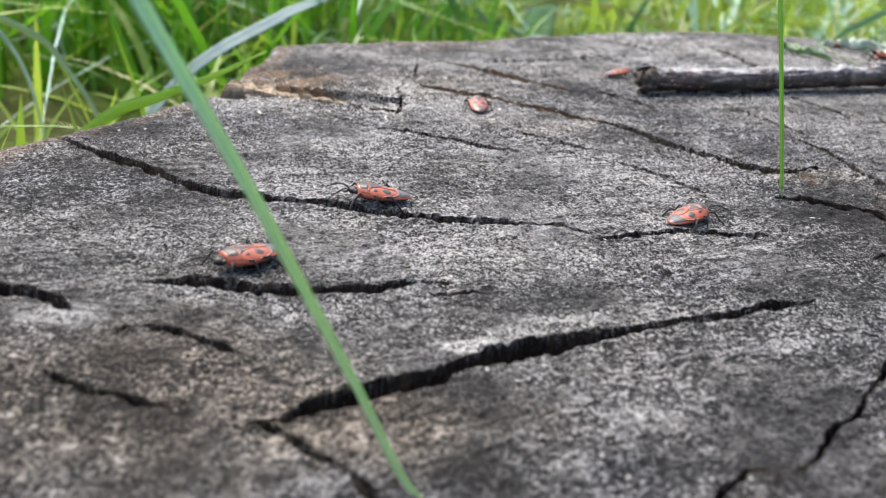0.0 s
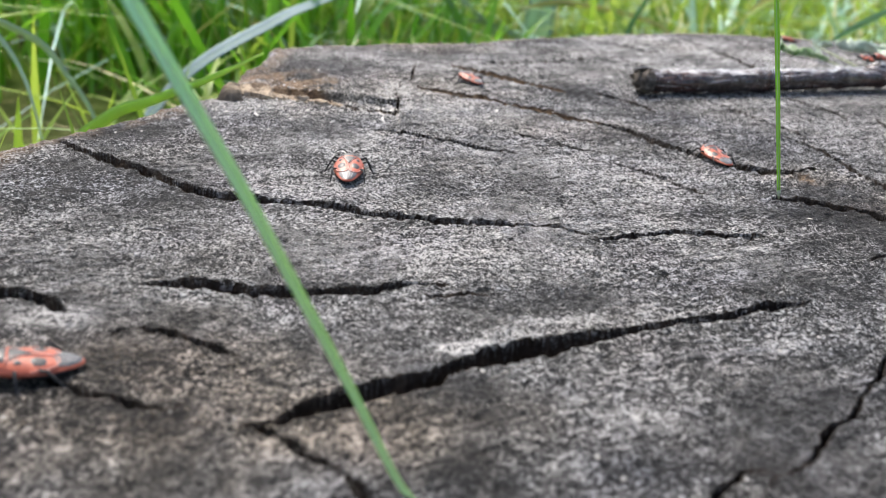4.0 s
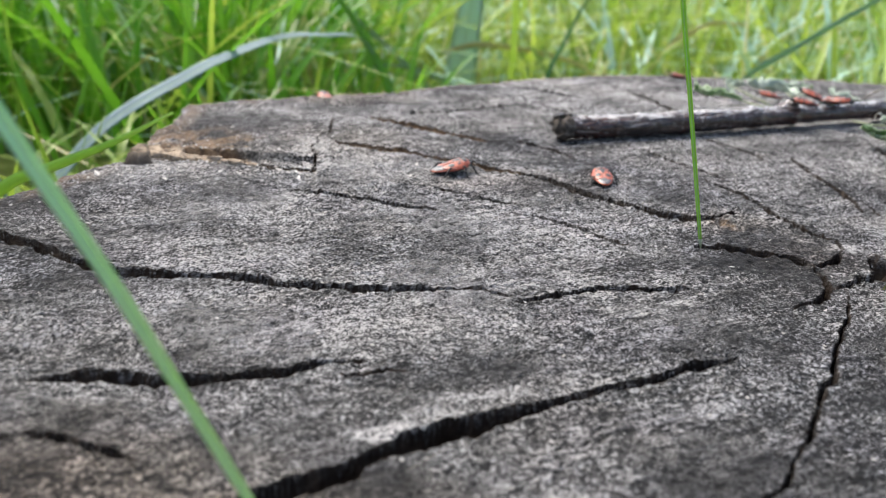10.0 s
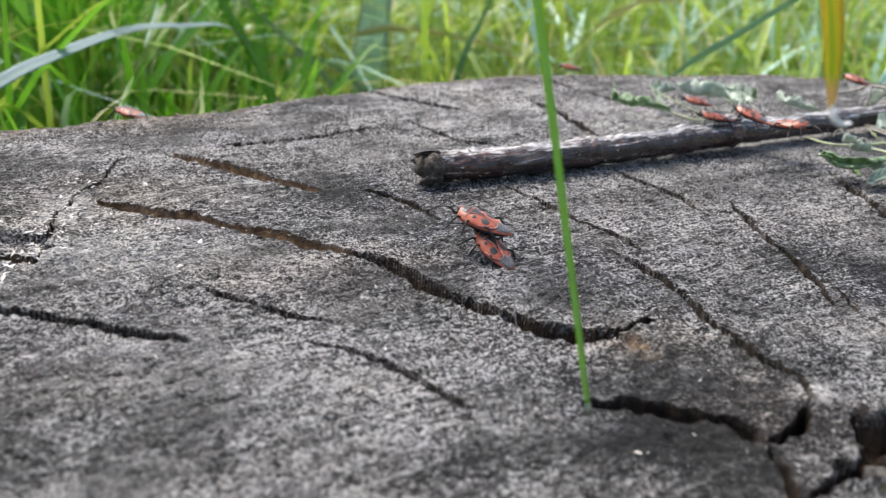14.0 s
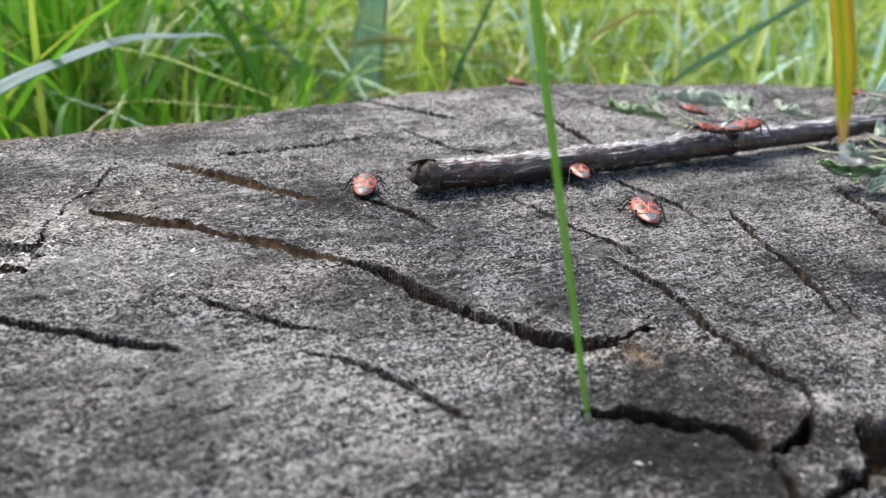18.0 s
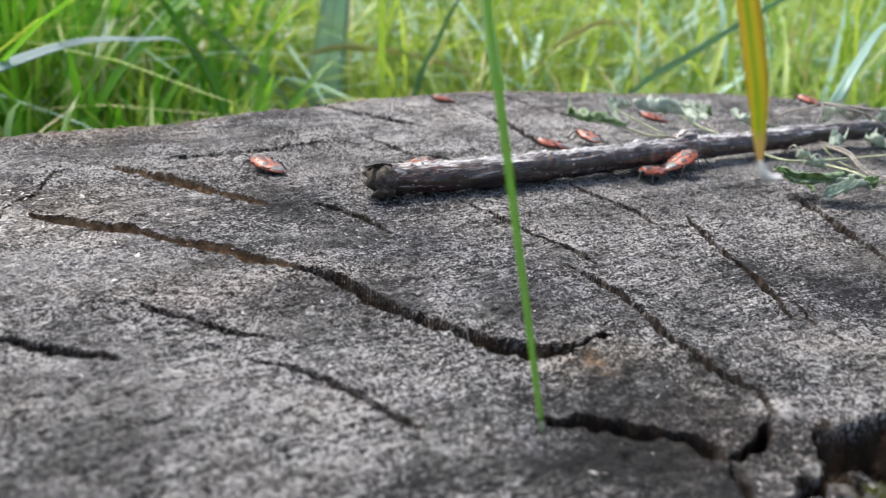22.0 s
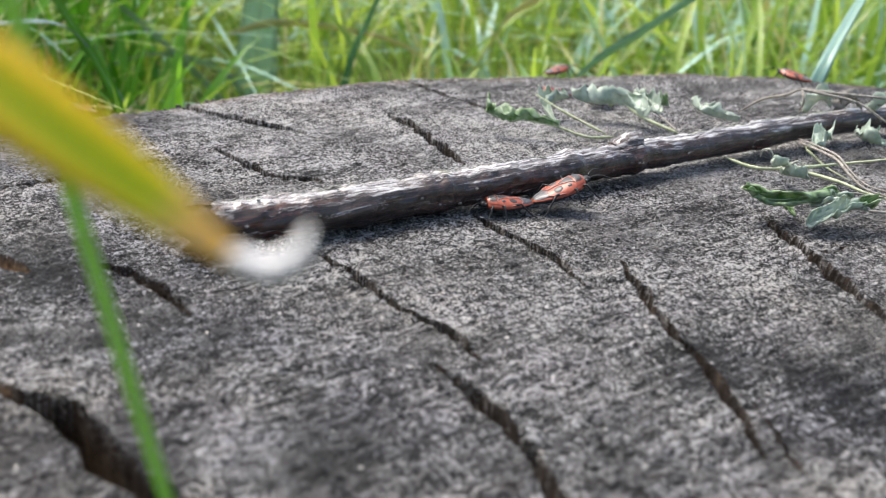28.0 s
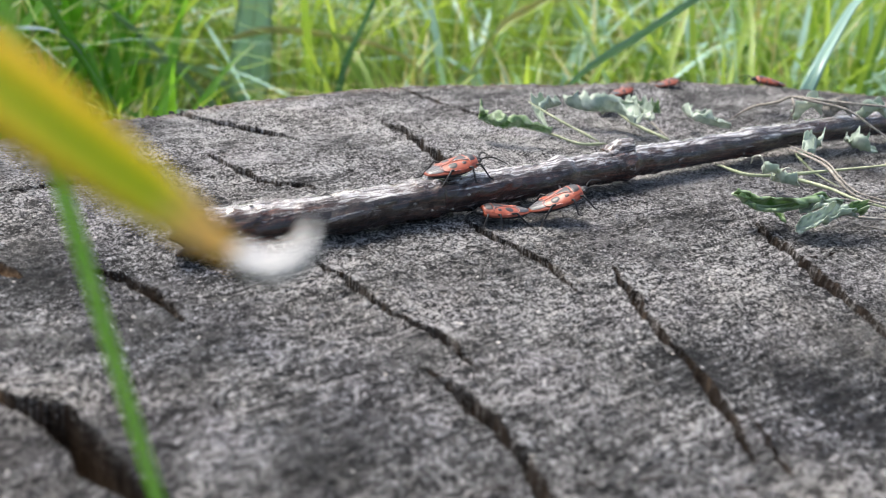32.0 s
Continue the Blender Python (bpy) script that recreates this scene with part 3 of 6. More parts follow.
def face_height(x, y):
    """Height of the cut face in millimetres, with rot, for arrays of millimetres."""
    dx, dy = x - CENTRE[0], y - CENTRE[1]
    radius = np.hypot(dx, dy)
    inside = rim_radius(np.degrees(np.arctan2(dy, dx))) + 2.5 * layers(x, y, 14.0, 3, 5) - radius
    z = 1.0 * layers(x, y, 55.0, 3, 1) + 0.30 * layers(x, y, 6.0, 3, 2)
    z += 0.60 * layers(x, y, 1.5, 3, 3)
    rings = radius + 3.0 * layers(x, y, 40.0, 2, 8)
    z += 0.10 * np.sin(rings * 2 * math.pi / 2.6) * value_noise(x / 12, y / 12, 9)
    z += 0.12 * np.sin((y * 0.96 - x * 0.28 + 1.5 * layers(x, y, 15.0, 2, 10)) * 2 * math.pi / 1.9) * np.clip(value_noise(x / 25, y / 25, 11) * 2 - 0.7, 0, 1)
    z -= 0.8 * np.clip((6 - inside) / 6, 0, 1.6) ** 2
    # the near left part has sunk below the rotten step
    step, _ = along_line(x, y, [(-60, 246), (-36, 244), (-21, 239), (-12, 237), (0, 228), (10, 224)])
    z -= 2.4 * np.clip(1 - step / 26, 0, 1) * (y < 238 - 0.30 * (x + 12)) * (x < 12)
    rot, inner = np.zeros(x.shape), np.zeros(x.shape)
    wob_x = 0.9 * layers(x, y, 6.0, 2, 20) + 0.22 * layers(x, y, 1.8, 2, 24)
    wob_y = 0.9 * layers(x, y, 6.0, 2, 21) + 0.22 * layers(x, y, 1.8, 2, 25)
    fuzz = 0.16 * layers(x, y, 1.6, 2, 22) + 0.3 * np.clip(layers(x, y, 4.0, 2, 23), 0, 1)
    for k, (_, depth, half, orange, points) in enumerate(CRACKS):
        px, py = [p[0] for p in points], [p[1] for p in points]
        box = (x > min(px) - 6) & (x < max(px) + 6) & (y > min(py) - 6) & (y < max(py) + 6)
        if not box.any():
            continue
        bx, by = x[box], y[box]
        d, place = along_line(bx + wob_x[box], by + wob_y[box], points)
        w = half * (1.12 if 0.45 < half < 1.2 else 0.95) * crack_width(place, 30 + k) - (0.12 if half < 1.2 else 0.05)
        t = np.clip((w - d - fuzz[box]) / np.maximum(w * 0.36, 0.24), 0, 1)
        drop = 1.7 * depth * t * (0.35 + 0.65 * np.clip(w / half, 0, 1)) * (0.8 + 0.4 * value_noise(bx / 3, by / 3, 50 + k))
        lip = 0.22 * np.exp(-((d - w) / 1.2) ** 2)
        z[box] += lip - drop
        # the painted shade begins just outside the crack's edge
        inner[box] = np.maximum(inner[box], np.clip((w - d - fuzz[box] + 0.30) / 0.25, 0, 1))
        if orange > 0.2:
            rot[box] = np.maximum(rot[box], orange * np.clip(t * 1.6, 0, 1))
    # the hollow heart, with loose blocks round it
    pit = np.hypot((x - 138.0) / 13.5, (y - 150.5) / 8.2) + 0.5 * layers(x, y, 7.0, 3, 70)
    z -= 14 * np.clip((1.08 - pit) * 2.0, 0, 1) * (0.75 + 0.25 * layers(x, y, 4.0, 2, 71))
    rot = np.maximum(rot, 0.40 * np.clip((1.20 - pit) * 2, 0, 1) * np.clip(1.5 * value_noise(x / 5, y / 5, 72) - 0.3, 0, 1))
    # a decayed corner
    corner = np.hypot((x + 22) / 17.0, (y - 250) / 15.0) + 0.5 * layers(x, y, 6.0, 3, 75)
    rot = np.maximum(rot, 0.75 * np.clip((1.15 - corner) * 1.8, 0, 1) * np.clip(2.0 * value_noise(x / 4, y / 4, 76) - 0.35, 0, 1))
    z -= 1.3 * np.clip(1.1 - corner, 0, 1) * (1 + layers(x, y, 3.0, 3, 77))
    rot = np.maximum(rot, 0.4 * np.clip((9 - inside) / 6, 0, 1) * np.clip(2.4 * value_noise(x / 5, y / 5, 78) - 0.6, 0, 1))
    rot = np.maximum(rot, 0.9 * np.clip(1.7 - step / 2.2, 0, 1) * np.clip((-6 - x) / 8, 0, 1) * np.clip(0.5 + value_noise(x / 3, y / 3, 83), 0, 1))
    heel = np.hypot((x - 103.5) / 5.0, (y - 178.5) / 4.2) + 0.4 * layers(x, y, 4.0, 2, 79)
    rot = np.maximum(rot, 0.55 * np.clip((1.05 - heel) * 1.5, 0, 1) * np.clip(2.4 * value_noise(x / 2.5, y / 2.5, 81) - 0.6, 0, 1))
    z -= 0.9 * np.clip(1.2 - heel, 0, 1) * (1 + 1.3 * layers(x, y, 2.2, 2, 84))
    # the hollow gets the same painted shade as the cracks
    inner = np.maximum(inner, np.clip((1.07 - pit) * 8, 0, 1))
    return z, rot, inside, inner


def axis(stops):
    """Grid lines: (from, to, step) in millimetres."""
    return np.unique(np.concatenate([np.arange(a, b, s) for a, b, s in stops]).round(4))


def build_stump():
    stump = thing("tree_stump", "old weathered grey tree stump with a deeply cracked cut face", "tree stump")
    gx = axis([(-100, -80, 4.0), (-80, 95, 0.36), (95, 160, 0.26), (160, 210, 0.36), (210, 300, 1.0), (300, 424, 3.0)])
    gy = axis([(-96, 60, 4.0), (60, 275, 0.33), (275, 330, 0.7), (330, 400, 0.9)])
    x, y = np.meshgrid(gx, gy)
    z, rot, inside, inner = face_height(x, y)
    keep = inside > -2.0
    quad = keep[:-1, :-1] & keep[1:, :-1] & keep[:-1, 1:] & keep[1:, 1:]
    ids = np.arange(x.size).reshape(x.shape)
    faces = np.stack([ids[:-1, :-1][quad], ids[:-1, 1:][quad], ids[1:, 1:][quad], ids[1:, :-1][quad]], -1)
    used = np.unique(faces)
    again = np.zeros(x.size, int)
    again[used] = np.arange(used.size)
    faces = again[faces]
    co = np.stack([x.ravel()[used], y.ravel()[used], z.ravel()[used]], -1) * MM
    me = bpy.data.meshes.new("cut_face")
    me.vertices.add(len(co))
    me.vertices.foreach_set("co", co.ravel())
    me.loops.add(faces.size)
    me.loops.foreach_set("vertex_index", faces.ravel().astype(np.int32))
    me.polygons.add(len(faces))
    me.polygons.foreach_set("loop_start", np.arange(0, faces.size, 4, dtype=np.int32))
    me.polygons.foreach_set("use_smooth", np.ones(len(faces), bool))
    me.update(calc_edges=True)
    me.validate()
    fields = {"rot": rot, "inner": inner, "brown": blot(x, y, BROWN, 400), "stain_shade": blot(x, y, STAINS_AND_SHADE, 100), "bleach_light": blot(x, y, BLEACH_AND_LIGHT, 200), "chalk": blot(x, y, CHALK, 300)}
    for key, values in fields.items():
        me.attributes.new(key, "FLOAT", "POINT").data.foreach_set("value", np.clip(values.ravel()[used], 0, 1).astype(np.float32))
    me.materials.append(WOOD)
    top = new("cut_face", me)
    top.parent = stump
    # the bark-covered side, down to the ground
    verts, quads, sides = [], [], 240
    levels = [(-1.5, -4.0), (0.5, -7.5), (3.0, -14), (5.0, -28), (9.0, -50), (18.0, -74), (34.0, -94)]
    for k, (out, level) in enumerate(levels):
        for i in range(sides):
            a = 360.0 * i / sides - 180
            r = rim_radius(a) + out + (1.6 * noise.noise(Vector((a * 0.9, level * 0.05, 0))) + 2.0 * noise.noise(Vector((a * 0.25, level * 0.03, 4)))) * min(1, k)
            verts.append(((CENTRE[0] + r * math.cos(radians(a))) * MM, (CENTRE[1] + r * math.sin(radians(a))) * MM, level * MM))
    for k in range(len(levels) - 1):
        for i in range(sides):
            j = (i + 1) % sides
            quads.append((k * sides + i, (k + 1) * sides + i, (k + 1) * sides + j, k * sides + j))
    mesh_object("bark", verts, quads, BARK, stump)
    # crumbling pieces of the decayed corner, and loose blocks round the hollow heart
    rng = random.Random(21)
    for k in range(130):
        t = rng.random()
        x, y = -37 + 33 * t + rng.gauss(0, 1.2), 245.5 - 13 * t + rng.gauss(0, 1.6)
        block("wood_chip", (x, y), rng.uniform(0.25, 1.1) * (1.2 - 0.65 * t), (1.0, 0.62, 0.6), ROT_WOOD, stump, k, 0.5, True)
    for k, (x, y, r, tall) in enumerate(((121.5, 146.5, 2.0, 0.8), (128, 141.5, 2.6, 0.8))):
        piece = block("wood_block", (x, y), r, (1.0, 0.8, tall), BLOCK, stump, 60 + k, -0.6)
        piece.rotation_euler = (0.2 * math.sin(k * 2.1), 0.2 * math.cos(k * 1.3), 0.9 * k)
    for k in range(34):
        t = (k + rng.random()) / 34
        x, y = -37 + 33 * t + rng.gauss(0, 0.8), 243.5 - 13 * t + rng.gauss(0, 1.3)
        slab = block("rotten_slab", (x, y), rng.uniform(1.5, 3.6) * (1.2 - 0.75 * t), (1.0, rng.uniform(0.35, 0.6), rng.uniform(0.28, 0.5)), ROT_WOOD, stump, 300 + k, 0.35, True)
        slab.rotation_euler = (rng.uniform(-0.35, 0.2), rng.uniform(-0.25, 0.25), radians(-24) + rng.gauss(0, 0.45))
    lump("bark_chip", (-33, 229), 3.4, (1.0, 0.6, 0.7), BARK, stump, 80, 0.3)
    for k in range(110):
        a = rng.uniform(50, 150)
        r = float(rim_radius(a)) - rng.uniform(0.5, 4.5)
        block("rim_chip", (CENTRE[0] + r * math.cos(radians(a)), CENTRE[1] + r * math.sin(radians(a))), rng.uniform(0.25, 0.9), (1.0, 0.6, 0.5), ROT_WOOD if k % 3 == 0 else BLOCK, stump, 100 + k, 0.1, True)
    return stump


def lump(name, at_mm, size, shape, material, parent, seed, sunk, yaw=None, fine=2):
    """A broken bit of wood resting on the cut face."""
    bm = bmesh.new()
    bmesh.ops.create_icosphere(bm, subdivisions=fine, radius=1.0)
    turn = Euler((0.3 * math.sin(seed), 0.3 * math.cos(seed * 1.7), seed * 1.3) if yaw is None else (0, 0, yaw)).to_matrix()
    for v in bm.verts:
        q = v.co.copy()
        f = 1 + 0.55 * noise.noise(q * 1.1 + Vector((seed * 3.7, 0, 0))) + 0.22 * noise.noise(q * 3.3 + Vector((0, seed, 0))) + (0.16 * noise.noise(q * 8) + 0.12 * noise.noise(q * 17) if fine > 2 else 0)
        v.co = (turn @ Vector((q.x * shape[0], q.y * shape[1], q.z * shape[2]))) * f * size * MM
    ob = part(name, bm, material, parent)
    x, y = at_mm
    ob.location = (x * MM, y * MM, max(face_z(x * MM, y * MM), -6 * MM) + sunk * size * shape[2] * MM)
    return ob


def block(name, at_mm, size, shape, material, parent, seed, sunk, lying=False):
    """An angular broken block of wood, sunk between its neighbours."""
    rng, bm = random.Random(seed), bmesh.new()
    for k in range(26):
        v = Vector((rng.uniform(-1, 1), rng.uniform(-1, 1), rng.uniform(-1, 1)))
        v /= max(abs(v.x), abs(v.y), abs(v.z)) ** 0.7
        bm.verts.new(Vector((v.x * shape[0], v.y * shape[1], v.z * shape[2])) * size * MM)
    bmesh.ops.convex_hull(bm, input=bm.verts)
    bmesh.ops.delete(bm, geom=[v for v in bm.verts if not v.link_faces], context="VERTS")
    bmesh.ops.bevel(bm, geom=bm.edges[:], offset=0.05 * size * MM, segments=1, affect="EDGES")
    ob = part(name, bm, material, parent)
    ob.data.polygons.foreach_set("use_smooth", [False] * len(ob.data.polygons))
    x, y = at_mm
    ground = max(face_z(x * MM, y * MM), -2.5 * MM) if lying else -1.0 * MM
    ob.location = (x * MM, y * MM, ground + sunk * size * shape[2] * MM)
    ob.rotation_euler = (0.25 * math.sin(seed * 2.1), 0.25 * math.cos(seed * 1.3), seed * 1.7 if lying else 0)
    return ob


def face_z(x, y):
    """The height of the cut face in metres at one place in metres."""
    z, _, _, _ = face_height(np.array([[x * 1000.0]]), np.array([[y * 1000.0]]))
    return float(z[0, 0]) * MM


def build_ground():
    verts, faces, rings, sides = [(0.16, 0.15, GROUND_Z)], [], [0.3, 0.5, 0.8, 1.3, 2.2, 4, 9, 25, 80, 300], 48
    for k, r in enumerate(rings):
        for i in range(sides):
            a = 2 * math.pi * i / sides
            p = Vector((0.16 + r * math.cos(a), 0.15 + r * math.sin(a), 0))
            p.z = GROUND_Z + 0.012 * noise.noise(p * 3.1) * min(1.0, 4 / r)
            verts.append(p)
    for i in range(sides):
        faces.append((0, 1 + i, 1 + (i + 1) % sides))
    for k in range(len(rings) - 1):
        for i in range(sides):
            j = (i + 1) % sides
            faces.append((1 + k * sides + i, 1 + (k + 1) * sides + i, 1 + (k + 1) * sides + j, 1 + k * sides + j))
    tagged(mesh_object("ground", verts, faces, SOIL), "brown soil and moss under tall meadow grass", "ground", kind="structure")


build_ground()
build_stump()


# ---- the meadow behind ----
def grass_mass(name, label, count, area, height, width, material, seed, lean=0.5, clear=0.0):
    """Many grass leaves, folded along the middle, as one mesh. area: x0, x1, y0, y1 in metres."""
    rng = np.random.default_rng(seed)
    wide, deep = 0.12 * (area[1] - area[0]), 0.12 * (area[3] - area[2])
    area = (area[0] - wide, area[1] + wide, area[2] - deep, area[3] + deep)
    px, py = rng.uniform(area[0], area[1], count * 3), rng.uniform(area[2], area[3], count * 3)
    a = np.degrees(np.arctan2(py - 0.15, px - 0.16))
    out = np.hypot(px - 0.16, py - 0.15) - (rim_radius(a) + 26 + clear) * MM
    ok = (out > 0) & (value_noise(px * 9, py * 9, seed) > 0.22)
    # the patch thins out towards its edges
    edge = np.hypot((px - (area[0] + area[1]) / 2) / (area[1] - area[0]), (py - (area[2] + area[3]) / 2) / (area[3] - area[2])) * 2
    ok &= edge + rng.uniform(-0.25, 0.25, count * 3) < 1.0
    # trodden bare soil beside the stump
    ok &= np.hypot((px + 0.19) / 0.12, (py - 0.45) / 0.10) + 0.5 * value_noise(px * 30, py * 30, 3) + rng.uniform(-0.35, 0.35, count * 3) > 1.1
    px, py = px[ok][:count], py[ok][:count]
    n, seg = len(px), 6
    h = rng.uniform(height[0], height[1], n)
    h = np.where((px > -0.01) & (px < 0.36) & (py < 0.66), np.minimum(h, 0.055 + 0.04 * rng.random(n)), h)
    # low grass in the gap before the broad leaf
    gap = (np.abs(px - 0.05 - 0.148 * (py - 0.1)) < 0.035) & (py > 0.3) & (py < 0.70)
    h = np.where(gap, np.minimum(h, 0.03 + 0.02 * rng.random(n)), h)
    h = np.where(out[ok][:count] < 0.16, np.minimum(h, 0.05 + 0.045 * rng.random(n)), h)
    w = rng.uniform(width[0], width[1], n)
    turn, bend = rng.uniform(0, 2 * np.pi, n), rng.uniform(0.08, 1.0, n) ** 1.5 * lean
    # near the stump the leaves bend away from it
    away = np.arctan2(py - 0.15, px - 0.16)
    room = np.hypot(px - 0.16, py - 0.15) - rim_radius(np.degrees(away)) * MM
    turn = np.where(room < h * (bend + 0.1) + 0.01, away + rng.uniform(-1.0, 1.0, n), turn)
    face = turn + np.pi / 2 + rng.uniform(-0.6, 0.6, n)
    t = np.linspace(0, 1, seg + 1)[None, :]
    slant = (0.05 + 0.55 * rng.random(n) ** 1.6)[:, None]
    reach = h[:, None] * bend[:, None] * t ** 2
    cx = px[:, None] + np.cos(turn)[:, None] * (reach + slant * h[:, None] * t)
    cy = py[:, None] + np.sin(turn)[:, None] * (reach + slant * h[:, None] * t)
    cz = GROUND_Z - 0.004 + h[:, None] * (t - 0.45 * bend[:, None] * t ** 2.4)
    half = w[:, None] / 2 * np.clip(1.02 - t ** 2.2, 0.03, 1) * (0.55 + 0.9 * np.minimum(t * 2, 0.5))
    sx, sy = np.cos(face)[:, None] * half, np.sin(face)[:, None] * half
    rows = np.stack([np.stack([cx - sx, cy - sy, cz], -1), np.stack([cx, cy, cz - half * 0.35], -1), np.stack([cx + sx, cy + sy, cz], -1)], 2)
    verts = rows.reshape(-1, 3)
    base = (np.arange(n)[:, None, None] * (seg + 1) + np.arange(seg)[None, :, None]) * 3 + np.arange(2)[None, None, :]
    faces = np.stack([base, base + 1, base + 4, base + 3], -1).reshape(-1, 4)
    ob = mesh_object(name, verts.tolist(), faces.tolist(), material)
    return tagged(ob, label, "grass", kind="stuff")


def wild_blade(name, label, points, width, side, material, group="", taper=0.75):
    """One long grass leaf, through points in metres, from base to tip."""
    ob = thing(name, label, "grass blade", group, Matrix.Translation(points[0]))
    bm = bmesh.new()
    line = [Vector(p) - Vector(points[0]) for p in spline(points, 8)]
    blade_strip(bm, line, lambda t: width * (0.7 + 0.3 * min(1, t * 5)) * max(0.05, 1 - max(0, t - (1 - taper)) / taper) ** 0.6, Vector(side))
    part("leaf", bm, material, ob)
    bm = bmesh.new()
    tube(bm, line, lambda t: 0.03 * width * (1.1 - t), 6)
    part("midrib", bm, RIB, ob, "pale ridge along the blade")
    return ob


grass_mass("meadow_grass", "tall green meadow grass behind the stump", 7500, (-0.7, 1.3, 0.05, 1.35), (0.07, 0.21), (0.0022, 0.0062), GRASS, 3, 1.5)
grass_mass("meadow_grass", "tall yellow-green meadow grass farther off", 7000, (-1.6, 2.6, 1.2, 3.4), (0.12, 0.28), (0.004, 0.009), GRASS, 4, 1.3)
grass_mass("meadow_grass", "far green meadow grass", 5000, (-5.0, 7.0, 3.0, 9.0), (0.2, 0.4), (0.012, 0.03), GRASS, 5, 0.5)
grass_mass("dry_grass", "straw-coloured dry grass among the green", 1500, (-0.6, 1.2, 0.2, 1.5), (0.06, 0.18), (0.0016, 0.0036), GRASS_DRY, 6, 1.8)
grass_mass("short_grass", "short green grass beside the stump", 1500, (-0.5, 0.8, -0.5, 0.1), (0.03, 0.07), (0.002, 0.004), GRASS, 7, 0.8, 15)
grass_mass("lawn_grass", "lower green grass all round the stump", 9000, (-2.4, 2.6, -2.4, 2.6), (0.05, 0.12), (0.003, 0.007), GRASS, 17, 0.9, 20)
grass_mass("deep_green_grass", "thick tuft of deep green grass beside the stump", 740, (-0.40, 0.06, 0.46, 0.80), (0.13, 0.24), (0.003, 0.008), BLADE_FRESH, 8, 0.7)
grass_mass("pale_grass", "pale blue-green grass leaves bent over among the meadow", 420, (-0.25, 0.75, 0.46, 1.1), (0.10, 0.20), (0.003, 0.007), BLADE_TEAL, 9, 2.2)

BROAD = "broad blades among the meadow grass"
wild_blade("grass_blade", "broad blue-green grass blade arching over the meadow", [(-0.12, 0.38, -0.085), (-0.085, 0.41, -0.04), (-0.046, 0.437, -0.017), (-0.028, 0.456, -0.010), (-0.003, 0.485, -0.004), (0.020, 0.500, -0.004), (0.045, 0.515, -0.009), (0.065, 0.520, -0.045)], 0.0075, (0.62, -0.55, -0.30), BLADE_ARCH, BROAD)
wild_blade("grass_blade", "broad blue-green grass blade leaning over the meadow", [(0.20, 0.43, -0.09), (0.215, 0.415, -0.03), (0.230, 0.409, -0.006), (0.250, 0.400, 0.012), (0.270, 0.390, 0.030), (0.300, 0.375, 0.055), (0.330, 0.360, 0.070)], 0.0095, (0.2, -0.6, 0.7), BLADE_SLATE, BROAD)
wild_blade("grass_blade", "broad pale blue-green grass blade standing beside the stump", [(0.290, 0.390, -0.09), (0.300, 0.378, -0.03), (0.306, 0.376, -0.002), (0.322, 0.387, 0.013), (0.342, 0.400, 0.026), (0.362, 0.405, 0.031), (0.380, 0.405, 0.022)], 0.0055, (0.7, -0.5, 0.2), BLADE_SLATE, BROAD)
wild_blade("grass_blade", "fresh green grass blade lying against the stump", [(-0.12, 0.20, -0.06), (-0.085, 0.212, -0.024), (-0.066, 0.228, -0.008), (-0.056, 0.238, -0.005), (-0.042, 0.245, 0.0), (-0.027, 0.251, 0.007)], 0.0055, (0.2, -0.3, 0.9), BLADE_LIGHT, BROAD)
wild_blade("grass_blade", "pale grey-green grass blade bending down beside the stump", [(-0.19, 0.29, 0.012), (-0.145, 0.315, 0.004), (-0.121, 0.327, -0.008), (-0.112, 0.331, -0.021), (-0.103, 0.333, -0.04), (-0.098, 0.334, -0.07)], 0.0065, (0.5, -0.5, 0.4), BLADE_BLUE, BROAD)
wild_blade("grass_blade", "pale grey-green grass blade bending down beside the stump", [(-0.19, 0.36, 0.012), (-0.155, 0.353, -0.002), (-0.142, 0.349, -0.013), (-0.133, 0.343, -0.024), (-0.126, 0.335, -0.04), (-0.120, 0.330, -0.08)], 0.0055, (0.5, -0.5, 0.4), BLADE_BLUE, BROAD)
wild_blade("grass_blade", "pale green grass blade lying across the meadow", [(0.116, 0.622, -0.085), (0.106, 0.628, -0.063), (0.070, 0.652, -0.029), (0.031, 0.674, -0.001), (-0.01, 0.69, 0.02)], 0.0065, (0.3, -0.6, 0.6), BLADE_BLUE, BROAD)
wild_blade("grass_blade", "pale green grass blade lying across the meadow", [(0.13, 0.622, -0.08), (0.115, 0.629, -0.054), (0.090, 0.638, -0.044), (0.065, 0.646, -0.045), (0.03, 0.655, -0.06)], 0.006, (0.3, -0.6, 0.6), BLADE_BLUE, BROAD)
wild_blade("grass_blade", "deep green grass blade bending over the meadow", [(0.066, 0.500, -0.08), (0.060, 0.507, -0.036), (0.046, 0.521, -0.009), (0.030, 0.535, 0.013), (0.0, 0.55, 0.03)], 0.006, (0.6, -0.4, 0.3), BLADE_FRESH, BROAD)
wild_blade("grass_blade", "deep green grass blade standing in the meadow", [(0.160, 0.555, -0.09), (0.172, 0.564, -0.036), (0.185, 0.571, -0.01), (0.197, 0.577, 0.012), (0.215, 0.58, 0.035)], 0.004, (0.7, -0.4, 0.2), BLADE_DEEP, BROAD)
wild_blade("grass_blade", "withered yellow grass blade lying across the meadow", [(0.12, 0.69, -0.04), (0.149, 0.683, -0.032), (0.19, 0.67, -0.034), (0.226, 0.658, -0.042), (0.25, 0.65, -0.06)], 0.006, (0.2, -0.5, 0.8), GRASS_DRY, BROAD)
